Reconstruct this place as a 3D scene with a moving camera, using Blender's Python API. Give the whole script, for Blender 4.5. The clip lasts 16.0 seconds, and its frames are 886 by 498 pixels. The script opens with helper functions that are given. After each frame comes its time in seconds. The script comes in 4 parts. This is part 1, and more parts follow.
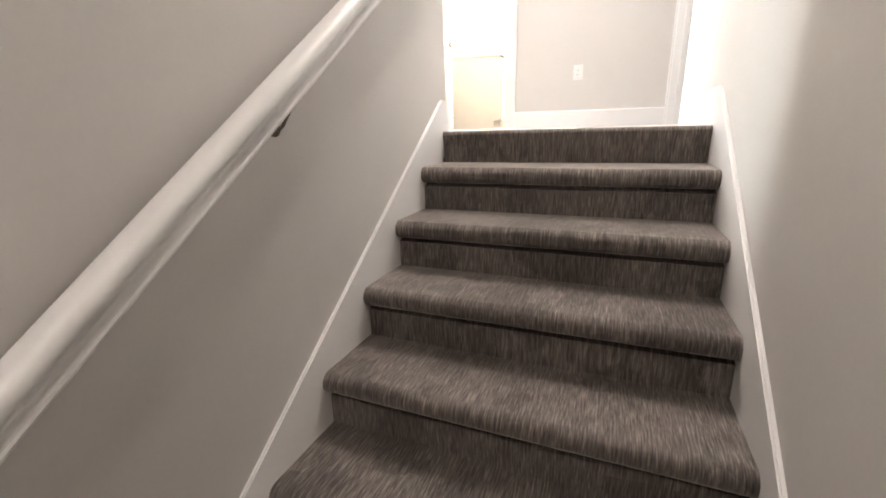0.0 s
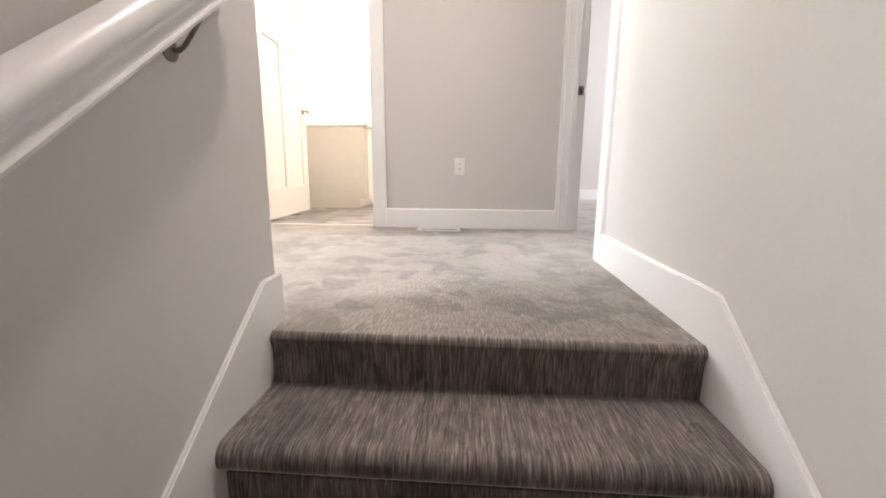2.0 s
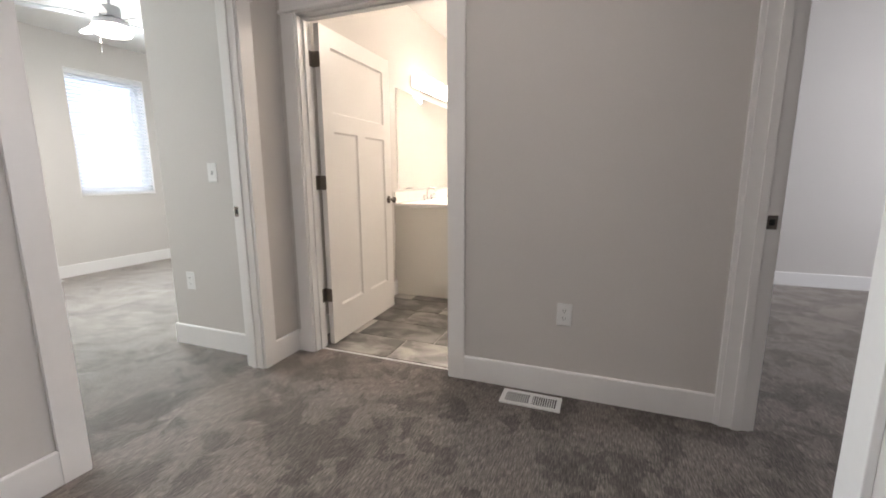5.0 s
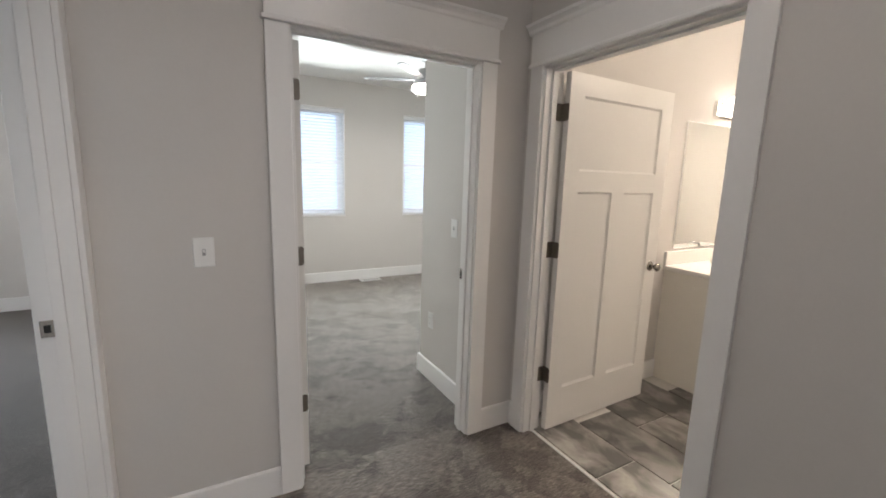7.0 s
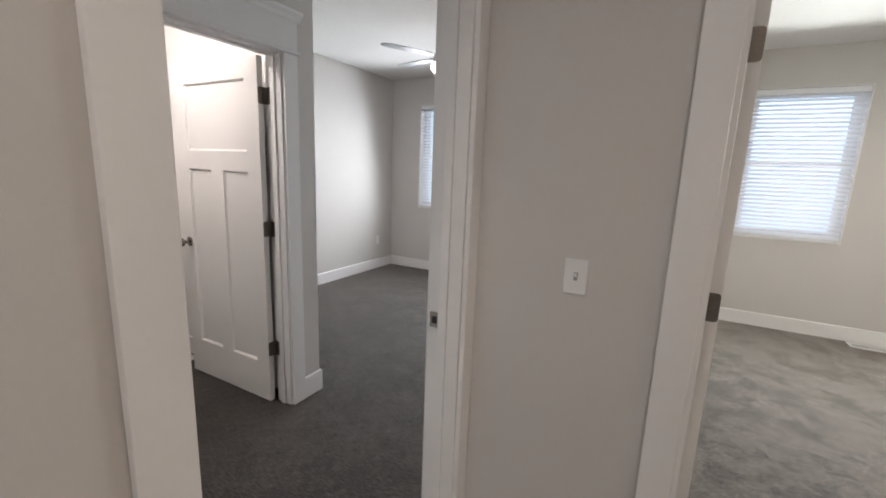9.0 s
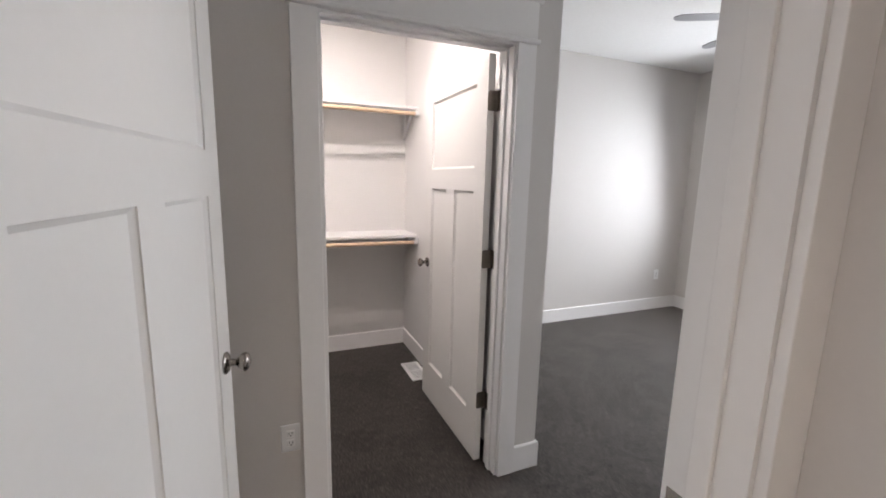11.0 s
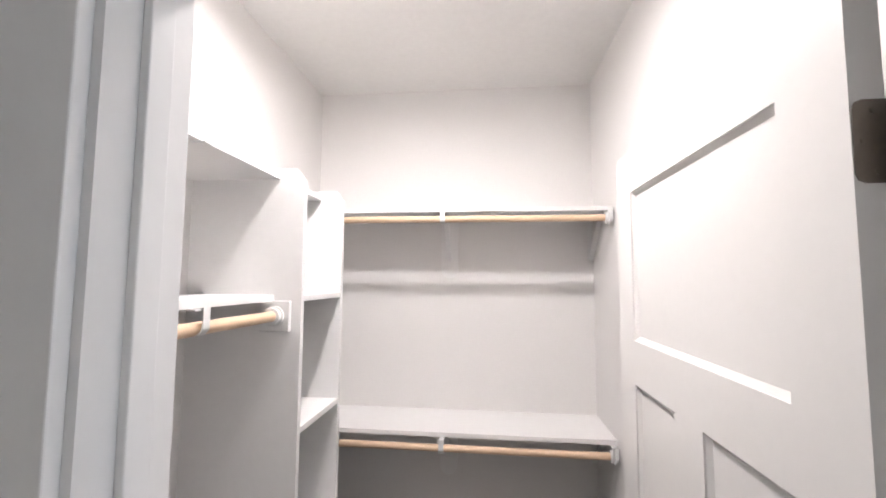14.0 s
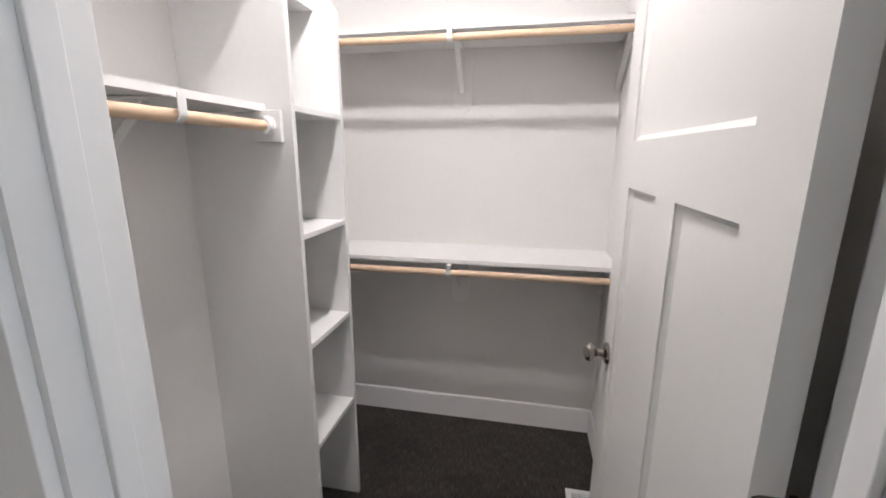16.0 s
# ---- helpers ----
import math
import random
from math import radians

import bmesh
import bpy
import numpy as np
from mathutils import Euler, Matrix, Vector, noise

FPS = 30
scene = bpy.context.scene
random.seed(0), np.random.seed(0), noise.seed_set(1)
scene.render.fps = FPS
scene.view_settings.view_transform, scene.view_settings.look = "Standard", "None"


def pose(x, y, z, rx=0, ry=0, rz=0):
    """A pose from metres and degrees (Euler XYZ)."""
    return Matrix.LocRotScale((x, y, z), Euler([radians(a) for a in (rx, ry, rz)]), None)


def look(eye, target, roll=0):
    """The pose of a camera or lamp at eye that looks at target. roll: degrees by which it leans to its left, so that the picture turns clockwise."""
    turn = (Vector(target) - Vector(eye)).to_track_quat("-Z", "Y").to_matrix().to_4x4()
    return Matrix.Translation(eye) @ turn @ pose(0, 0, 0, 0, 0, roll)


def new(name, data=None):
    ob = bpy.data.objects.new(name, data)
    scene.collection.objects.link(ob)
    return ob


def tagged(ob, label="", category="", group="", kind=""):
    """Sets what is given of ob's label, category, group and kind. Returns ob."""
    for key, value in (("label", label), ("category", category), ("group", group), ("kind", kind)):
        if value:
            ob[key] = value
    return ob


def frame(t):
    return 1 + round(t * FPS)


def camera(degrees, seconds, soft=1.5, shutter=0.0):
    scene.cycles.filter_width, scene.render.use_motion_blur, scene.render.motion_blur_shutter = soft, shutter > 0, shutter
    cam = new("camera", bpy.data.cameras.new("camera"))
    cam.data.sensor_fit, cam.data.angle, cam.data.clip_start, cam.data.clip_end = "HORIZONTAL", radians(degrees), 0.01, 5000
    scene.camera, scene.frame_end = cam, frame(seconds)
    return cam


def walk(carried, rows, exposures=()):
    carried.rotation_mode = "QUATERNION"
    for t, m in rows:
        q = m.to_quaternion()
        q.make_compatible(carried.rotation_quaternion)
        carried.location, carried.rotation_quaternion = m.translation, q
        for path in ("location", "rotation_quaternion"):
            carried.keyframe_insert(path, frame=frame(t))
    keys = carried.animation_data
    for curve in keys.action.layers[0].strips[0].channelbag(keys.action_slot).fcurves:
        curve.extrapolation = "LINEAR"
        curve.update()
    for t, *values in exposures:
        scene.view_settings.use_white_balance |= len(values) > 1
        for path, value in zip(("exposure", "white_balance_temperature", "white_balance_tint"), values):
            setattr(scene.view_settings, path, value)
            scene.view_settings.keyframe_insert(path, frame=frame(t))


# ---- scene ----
cam = camera(93.6, 16.0, soft=1.8)
PATH = [
    (0, (-0.01, 0.09, 0.01), (-0.743, 1.867, -0.543), -1.5),
    (0.5, (-0.141, 0.324, 0.042), (-0.532, 2.232, -0.414), -1.0),
    (1, (-0.196, 0.621, 0.177), (-0.431, 2.571, -0.203), -0.8),
    (1.5, (-0.248, 0.834, 0.313), (-0.418, 2.791, -0.06), -0.4),
    (2, (-0.257, 1.009, 0.43), (-0.398, 2.967, 0.047), 0.4),
    (2.5, (-0.23, 1.157, 0.581), (-0.436, 3.114, 0.224), 0.5),
    (3, (-0.269, 1.329, 0.673), (-0.507, 3.284, 0.324), 1.0),
    (5.3, (-0.167, 2.019, 1.206), (-1.028, 3.789, 0.851), -0.6),
    (5.5, (-0.135, 2.088, 1.25), (-1.1, 3.801, 0.881), -0.8),
    (6, (-0.093, 2.221, 1.354), (-1.255, 3.809, 0.996), -0.3),
    (6.5, (-0.137, 2.395, 1.394), (-1.585, 3.734, 1.06), 0.7),
    (7, (-0.19, 2.479, 1.467), (-1.911, 3.443, 1.136), 1.7),
    (7.5, (-0.247, 2.65, 1.484), (-2.189, 2.984, 1.14), 2.6),
    (8, (-0.294, 2.763, 1.481), (-2.253, 2.589, 1.116), 2.8),
    (8.5, (-0.467, 2.761, 1.459), (-2.35, 2.192, 1.095), 2.3),
    (9, (-0.722, 2.685, 1.472), (-2.448, 1.746, 1.098), 2.2),
    (9.5, (-0.94, 2.66, 1.451), (-2.406, 1.355, 1.066), 1.8),
    (10, (-1.137, 2.583, 1.472), (-2.251, 0.968, 1.083), 2.5),
    (10.2, (-1.186, 2.55, 1.471), (-2.231, 0.887, 1.089), 2.3),
    (12.3, (-1.592, 1.851, 1.522), (-1.968, -0.105, 1.336), 0.2),
    (12.5, (-1.62, 1.721, 1.546), (-1.971, -0.243, 1.406), -0.1),
    (13, (-1.704, 1.488, 1.578), (-1.923, -0.5, 1.557), -0.7),
    (13.5, (-1.842, 1.292, 1.647), (-1.865, -0.706, 1.736), -0.3),
    (14, (-1.925, 1.113, 1.685), (-1.709, -0.869, 1.838), 0.4),
    (14.5, (-1.985, 0.975, 1.709), (-1.479, -0.954, 1.849), 1.3),
    (15, (-2.087, 0.928, 1.67), (-1.342, -0.928, 1.662), 2.1),
    (15.5, (-2.116, 0.976, 1.568), (-1.377, -0.866, 1.327), 1.5),
    (16, (-2.055, 1.08, 1.498), (-1.674, -0.833, 1.055), 0.2),
]
EXPOSURE = [(0, 2.5, 6650, 14), (1.5, 1.84, 6750, 17), (3, 1.42, 6400, 17), (5.5, 0.25, 6500, 15), (7, 0.0, 6500, 14), (8, -0.08, 6550, 15), (9.5, -0.26, 6900, 17), (10, -0.02, 6650, 16), (12.5, -0.06, 7350, 26), (13, -0.12, 7450, 27), (13.5, -0.04, 6650, 16), (14, -0.08, 6500, 16), (14.5, -0.22, 6480, 15), (15, -0.52, 6450, 15), (15.5, -0.44, 6400, 13), (16, -0.15, 6400, 14)]
walk(cam, [(t, look(eye, target, roll)) for t, eye, target, roll in PATH], EXPOSURE)

# ---- world, sun and lamps ----
world = bpy.data.worlds.new("sky")
scene.world = world
world.use_nodes = True
sky = world.node_tree.nodes.new("ShaderNodeTexSky")
sky.sky_type, sky.sun_disc = "NISHITA", False
sky.sun_elevation, sky.sun_rotation = radians(38), radians(90)
world.node_tree.links.new(sky.outputs[0], world.node_tree.nodes["Background"].inputs[0])
world.node_tree.nodes["Background"].inputs[1].default_value = 0.15
sun = new("sun", bpy.data.lights.new("sun", "SUN"))
sun.data.energy, sun.data.angle, sun.data.color = 3.0, radians(0.5), (1.0, 0.95, 0.88)
sun.matrix_world = look((30, 0, 24), (0, 0, 0))


def lamp(name, kind, place, target, watts, colour, size=0.2, size_y=None):
    data = bpy.data.lights.new(name, kind)
    data.energy, data.color = watts, colour
    if kind == "AREA":
        data.shape = "DISK" if size_y is None else "RECTANGLE"
        data.size = size
        if size_y is not None:
            data.size_y = size_y
    else:
        data.shadow_soft_size = size
    ob = new(name, data)
    ob.matrix_world = look(place, target)
    return ob


WARM, DAY, DAY_A = (1.0, 0.91, 0.82), (0.81, 0.925, 1.0), (0.83, 0.94, 0.93)
# hall fixture is unseen; assumed from a highlight on a door header
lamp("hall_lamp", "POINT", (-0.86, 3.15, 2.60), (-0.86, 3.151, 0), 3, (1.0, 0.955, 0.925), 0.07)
lamp("landing_lamp", "AREA", (-0.19, 2.28, 2.655), (-0.19, 2.281, 0), 5.4, (1.0, 0.95, 0.91), 0.2).data.spread = radians(150)
lamp("closet_lamp", "AREA", (-1.68, 0.04, 2.62), (-1.68, 0.041, 0), 22, (1.0, 0.97, 0.955), 0.11)
lamp("closet_bulb", "POINT", (-1.68, 0.04, 2.595), (-1.68, 0.041, 0), 1.2, (1.0, 0.97, 0.955), 0.06)
# added fill for the lower stairs; no fixture is known there
lamp("stair_fill", "AREA", (-0.10, -1.3, 2.655), (-0.10, -1.301, 0), 2.4, WARM, 0.26)
lamp("fan_lamp", "AREA", (-4.25, 0.735, 2.32), (-4.25, 0.736, 0), 9, (1.0, 0.92, 0.82), 0.2)
lamp("fan_lamp", "AREA", (-4.26, 4.50, 2.32), (-4.26, 4.501, 0), 18, (1.0, 0.92, 0.82), 0.2)
# lamps at the bedroom windows stand in for their daylight
for wy, watts, tint in ((-0.15, 44, DAY), (1.58, 28, DAY), (3.68, 50, DAY_A), (5.41, 50, DAY_A)):
    lamp("daylight_fill", "AREA", (-5.78, wy, 1.645), (0, wy, 0.6), watts, tint, 0.82, 1.38).data.spread = radians(150)
    lamp("daylight_fill", "AREA", (-6.02, wy, 1.645), (0, wy, 1.645), 6.0, (0.9, 0.95, 1.0), 0.75, 1.30)
# added fill that brightens the side room's wall; no window is built there
lamp("daylight_fill", "AREA", (3.93, 5.6, 1.65), (0.9, 7.0, 1.2), 70, (0.92, 0.96, 1.0), 1.6, 1.3)

# ---- materials ----


def material(name, colour, rough=0.5, metal=0.0, spread=0.06, grain=60.0, bump=0.0, bump_scale=200.0, sheen=0.0, coat=0.0):
    """A plain surface with faint variation of tone at two sizes and fine relief."""
    m = bpy.data.materials.new(name)
    m.use_nodes = True
    nt = m.node_tree
    b = nt.nodes["Principled BSDF"]
    b.inputs["Roughness"].default_value, b.inputs["Metallic"].default_value = rough, metal
    if sheen:
        b.inputs["Sheen Weight"].default_value, b.inputs["Sheen Roughness"].default_value = sheen, 0.4
    if coat:
        b.inputs["Coat Weight"].default_value = coat
    tc = nt.nodes.new("ShaderNodeTexCoord")
    big = nt.nodes.new("ShaderNodeTexNoise")
    big.inputs["Scale"].default_value, big.inputs["Detail"].default_value = 1.7, 3
    fine = nt.nodes.new("ShaderNodeTexNoise")
    fine.inputs["Scale"].default_value, fine.inputs["Detail"].default_value = grain, 4
    add = nt.nodes.new("ShaderNodeMath")
    add.operation = "ADD"
    ramp = nt.nodes.new("ShaderNodeMapRange")
    ramp.inputs["From Min"].default_value, ramp.inputs["From Max"].default_value = 0.6, 1.4
    ramp.inputs["To Min"].default_value, ramp.inputs["To Max"].default_value = 1 - spread, 1 + spread
    mul = nt.nodes.new("ShaderNodeVectorMath")
    mul.operation = "SCALE"
    mul.inputs[0].default_value = colour
    link = nt.links.new
    for n in (big, fine):
        link(tc.outputs["Object"], n.inputs["Vector"])
    link(big.outputs["Fac"], add.inputs[0])
    link(fine.outputs["Fac"], add.inputs[1])
    link(add.outputs[0], ramp.inputs["Value"])
    link(ramp.outputs[0], mul.inputs["Scale"])
    link(mul.outputs[0], b.inputs["Base Color"])
    if bump:
        rel = nt.nodes.new("ShaderNodeTexNoise")
        rel.inputs["Scale"].default_value, rel.inputs["Detail"].default_value = bump_scale, 2
        bn = nt.nodes.new("ShaderNodeBump")
        bn.inputs["Strength"].default_value, bn.inputs["Distance"].default_value = bump, 0.002
        link(tc.outputs["Object"], rel.inputs["Vector"])
        link(rel.outputs["Fac"], bn.inputs["Height"])
        link(bn.outputs[0], b.inputs["Normal"])
    return m


def carpet(name, streak, patch, tone=1.0, strand=1.0, shine=0.75):
    """Dark heathered loop pile. streak: stretch of the loops' rows; patch: strength of brushed patches;
    tone: brightness put into the colour for how lit the floor is.
    """
    m = bpy.data.materials.new(name)
    m.use_nodes = True
    nt = m.node_tree
    link = nt.links.new
    b = nt.nodes["Principled BSDF"]
    b.inputs["Roughness"].default_value = 0.8
    b.inputs["Specular IOR Level"].default_value = 0.3
    b.inputs["Sheen Weight"].default_value, b.inputs["Sheen Roughness"].default_value = 0.9, 0.34
    b.inputs["Sheen Tint"].default_value = (1.0, 0.93, 0.87, 1)
    tc = nt.nodes.new("ShaderNodeTexCoord")
    mp = nt.nodes.new("ShaderNodeMapping")
    mp.inputs["Scale"].default_value = streak
    loops = nt.nodes.new("ShaderNodeTexNoise")
    loops.inputs["Scale"].default_value, loops.inputs["Detail"].default_value, loops.inputs["Roughness"].default_value = 1.0, 3, 0.65
    ramp = nt.nodes.new("ShaderNodeValToRGB")
    e = ramp.color_ramp.elements
    e[0].position, e[0].color = 0.31, (0.020, 0.0178, 0.0165, 1)
    e[1].position, e[1].color = 0.72, (0.190 * strand, 0.165 * strand, 0.149 * strand, 1)
    mid = e.new(0.52)
    mid.color = (0.054, 0.0462, 0.0412, 1)
    # brushed marks: broad strokes of leaning pile with ragged edges, over smaller footmarks
    mp2 = nt.nodes.new("ShaderNodeMapping")
    mp2.inputs["Scale"].default_value, mp2.inputs["Rotation"].default_value = (1.15, 0.95, 1), (0, 0, radians(28))
    brush = nt.nodes.new("ShaderNodeTexNoise")
    brush.inputs["Scale"].default_value, brush.inputs["Detail"].default_value, brush.inputs["Roughness"].default_value = 4.0, 5, 0.6
    wander = nt.nodes.new("ShaderNodeVectorMath")
    wander.operation = "MULTIPLY_ADD"
    wander.inputs[1].default_value = (0.26, 0.26, 0.0)
    strokes = nt.nodes.new("ShaderNodeTexVoronoi")
    strokes.inputs["Scale"].default_value = 4.4
    marks = nt.nodes.new("ShaderNodeTexVoronoi")
    marks.inputs["Scale"].default_value = 10.0
    tone_a, tone_b = nt.nodes.new("ShaderNodeSeparateColor"), nt.nodes.new("ShaderNodeSeparateColor")
    half = nt.nodes.new("ShaderNodeMath")
    half.operation = "MULTIPLY_ADD"
    half.inputs[1].default_value = 0.28
    both = nt.nodes.new("ShaderNodeMath")
    both.operation = "MULTIPLY_ADD"
    both.inputs[1].default_value = 0.26
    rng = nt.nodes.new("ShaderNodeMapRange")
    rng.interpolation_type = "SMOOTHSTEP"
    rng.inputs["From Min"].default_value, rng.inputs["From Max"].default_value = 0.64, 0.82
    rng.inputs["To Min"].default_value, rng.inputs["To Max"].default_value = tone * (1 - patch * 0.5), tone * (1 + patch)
    lean = nt.nodes.new("ShaderNodeMapRange")
    lean.inputs["From Min"].default_value, lean.inputs["From Max"].default_value = 0.52, 0.96
    lean.inputs["To Min"].default_value, lean.inputs["To Max"].default_value = shine * (1 - patch * 0.4), shine * (1 + patch * 0.35)
    sc = nt.nodes.new("ShaderNodeVectorMath")
    sc.operation = "SCALE"
    bn = nt.nodes.new("ShaderNodeBump")
    bn.inputs["Strength"].default_value, bn.inputs["Distance"].default_value = 0.7, 0.004
    link(tc.outputs["Object"], mp.inputs[0])
    link(mp.outputs[0], loops.inputs["Vector"])
    link(loops.outputs["Fac"], ramp.inputs[0])
    link(tc.outputs["Object"], mp2.inputs[0])
    link(mp2.outputs[0], brush.inputs["Vector"])
    link(brush.outputs["Color"], wander.inputs[0])
    link(mp2.outputs[0], wander.inputs[2])
    for cells, tint in ((strokes, tone_a), (marks, tone_b)):
        link(wander.outputs[0], cells.inputs["Vector"])
        link(cells.outputs["Color"], tint.inputs[0])
    link(tone_b.outputs[0], half.inputs[0])
    link(brush.outputs["Fac"], half.inputs[2])
    link(tone_a.outputs[0], both.inputs[0])
    link(half.outputs[0], both.inputs[2])
    link(both.outputs[0], rng.inputs["Value"])
    link(both.outputs[0], lean.inputs["Value"])
    link(lean.outputs[0], b.inputs["Sheen Weight"])
    link(ramp.outputs[0], sc.inputs[0])
    link(rng.outputs[0], sc.inputs["Scale"])
    link(sc.outputs[0], b.inputs["Base Color"])
    link(loops.outputs["Fac"], bn.inputs["Height"])
    link(bn.outputs[0], b.inputs["Normal"])
    return m


def glowing(name, colour, strength):
    m = bpy.data.materials.new(name)
    m.use_nodes = True
    b = m.node_tree.nodes["Principled BSDF"]
    b.inputs["Base Color"].default_value = (*colour, 1)
    b.inputs["Emission Color"].default_value, b.inputs["Emission Strength"].default_value = (*colour, 1), strength
    return m


def slat_material():
    m = bpy.data.materials.new("blind_slat")
    m.use_nodes = True
    nt = m.node_tree
    b = nt.nodes["Principled BSDF"]
    b.inputs["Base Color"].default_value, b.inputs["Roughness"].default_value = (0.85, 0.86, 0.87, 1), 0.5
    tr = nt.nodes.new("ShaderNodeBsdfTranslucent")
    tr.inputs[0].default_value = (0.85, 0.9, 0.95, 1)
    mix = nt.nodes.new("ShaderNodeMixShader")
    mix.inputs[0].default_value = 0.30
    nt.links.new(b.outputs[0], mix.inputs[1])
    nt.links.new(tr.outputs[0], mix.inputs[2])
    nt.links.new(mix.outputs[0], nt.nodes["Material Output"].inputs["Surface"])
    return m


def tile_material():
    m = material("slate_tile", (0.20, 0.185, 0.17), 0.32, spread=0.10, grain=30, bump=0.25, bump_scale=40)
    nt = m.node_tree
    mul = next(n for n in nt.nodes if n.type == "VECT_MATH")
    info = nt.nodes.new("ShaderNodeObjectInfo")
    tc = nt.nodes.new("ShaderNodeTexCoord")
    veins = nt.nodes.new("ShaderNodeTexNoise")
    veins.inputs["Scale"].default_value, veins.inputs["Detail"].default_value, veins.inputs["Distortion"].default_value = 5.0, 7, 0.5
    off = nt.nodes.new("ShaderNodeVectorMath")
    off.operation = "MULTIPLY_ADD"
    off.inputs[1].default_value = (1.0, 1.5, 1.0)
    ramp = nt.nodes.new("ShaderNodeValToRGB")
    ramp.color_ramp.elements[0].position, ramp.color_ramp.elements[0].color = 0.40, (0.085, 0.078, 0.072, 1)
    ramp.color_ramp.elements[1].position, ramp.color_ramp.elements[1].color = 0.64, (0.33, 0.31, 0.285, 1)
    tone = nt.nodes.new("ShaderNodeMapRange")
    tone.inputs["To Min"].default_value, tone.inputs["To Max"].default_value = 0.6, 1.35
    sc = nt.nodes.new("ShaderNodeVectorMath")
    sc.operation = "SCALE"
    link = nt.links.new
    link(tc.outputs["Object"], off.inputs[0])
    link(info.outputs["Random"], off.inputs[2])
    link(off.outputs[0], veins.inputs["Vector"])
    link(veins.outputs["Fac"], ramp.inputs[0])
    link(info.outputs["Random"], tone.inputs["Value"])
    link(ramp.outputs[0], sc.inputs[0])
    link(tone.outputs[0], sc.inputs["Scale"])
    link(sc.outputs[0], mul.inputs[0])
    return m


def wood_material():
    m = material("rod_wood", (0.69, 0.50, 0.34), 0.45, spread=0.10, grain=25)
    return m


WALL = material("greige_wall_paint", (0.60, 0.574, 0.550), 0.7, spread=0.02, grain=90, bump=0.10, bump_scale=130)
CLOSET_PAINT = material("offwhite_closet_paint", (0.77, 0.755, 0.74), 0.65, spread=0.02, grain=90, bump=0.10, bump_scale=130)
CEILING = material("ceiling_paint", (0.80, 0.79, 0.77), 0.85, spread=0.03, grain=40, bump=0.5, bump_scale=45)
TRIM = material("white_trim_paint", (0.80, 0.79, 0.78), 0.33, spread=0.015, grain=50, bump=0.05, bump_scale=80)
DOOR = material("white_door_paint", (0.755, 0.74, 0.715), 0.36, spread=0.015, grain=50, bump=0.06, bump_scale=120)
SHELF = material("white_shelf_board", (0.80, 0.795, 0.785), 0.4, spread=0.02, grain=40, bump=0.04, bump_scale=60)
# one carpet in several tones: each floor's light or shade goes into its colour
CARPET_LIT = carpet("dark_loop_carpet_lit", (180, 22, 60), 0.40, 1.95, 0.6, 1.0)
# brushed pile; tone lowered from the hall's to imitate dimmer light here
CARPET_BRUSHED_DIM = carpet("dark_loop_carpet_brushed_dim", (180, 22, 60), 0.38, 1.42, 0.62, 0.92)
# even pile; the low tone paints shade into the closet-side floor
CARPET_PLAIN_SHADED = carpet("dark_loop_carpet_unbrushed_shaded", (180, 22, 60), 0.2, 0.57, 0.75, 0.6)
# same carpet, colour brightened so that the stairs look better lit
STAIR_CARPET_LIT = carpet("dark_stair_carpet_lit", (225, 17, 17), 0.25, 2.25, 0.62, 1.0)
NICKEL = material("satin_nickel", (0.30, 0.275, 0.25), 0.22, 1.0, spread=0.05)
BRONZE = material("dark_pewter_hinge", (0.19, 0.165, 0.14), 0.36, 0.9, spread=0.15, grain=80)
DARK = material("dark_recess", (0.02, 0.02, 0.02), 0.8)
PLASTIC = material("white_plastic", (0.78, 0.78, 0.77), 0.35, spread=0.01)
METAL_WHITE = material("white_enamel_metal", (0.78, 0.78, 0.77), 0.35, spread=0.02)
WOOD = wood_material()
TILE = tile_material()
GROUT = material("grey_grout", (0.62, 0.60, 0.56), 0.9, spread=0.1)
CERAMIC = material("cultured_marble", (0.80, 0.78, 0.74), 0.18, spread=0.02)
CABINET = material("cream_cabinet_paint", (0.76, 0.73, 0.66), 0.4, spread=0.02)
VINYL = material("white_window_vinyl", (0.80, 0.81, 0.82), 0.4, spread=0.01)
SLAT = slat_material()
CHROME = material("chrome", (0.75, 0.75, 0.75), 0.08, 1.0, spread=0.02)
MIRROR = material("mirror_silver", (0.88, 0.90, 0.88), 0.02, 1.0, spread=0.0)
GLASS = bpy.data.materials.new("window_glass")
GLASS.use_nodes = True
GLASS.node_tree.nodes["Principled BSDF"].inputs["Transmission Weight"].default_value = 1.0
GLASS.node_tree.nodes["Principled BSDF"].inputs["Roughness"].default_value = 0.0
LIT = glowing("lit_diffuser", (1.0, 0.93, 0.84), 14.0)
LIT_WARM = glowing("lit_bulb_glass", (1.0, 0.90, 0.76), 7.0)
BACKDROP = glowing("bright_blue_sky", (0.50, 0.73, 1.0), 1.55)
EARTH = material("dry_earth", (0.16, 0.14, 0.10), 0.95, spread=0.2, grain=3)
FAN_GREY = material("brushed_fan_metal", (0.36, 0.36, 0.37), 0.38, 0.6, spread=0.03)

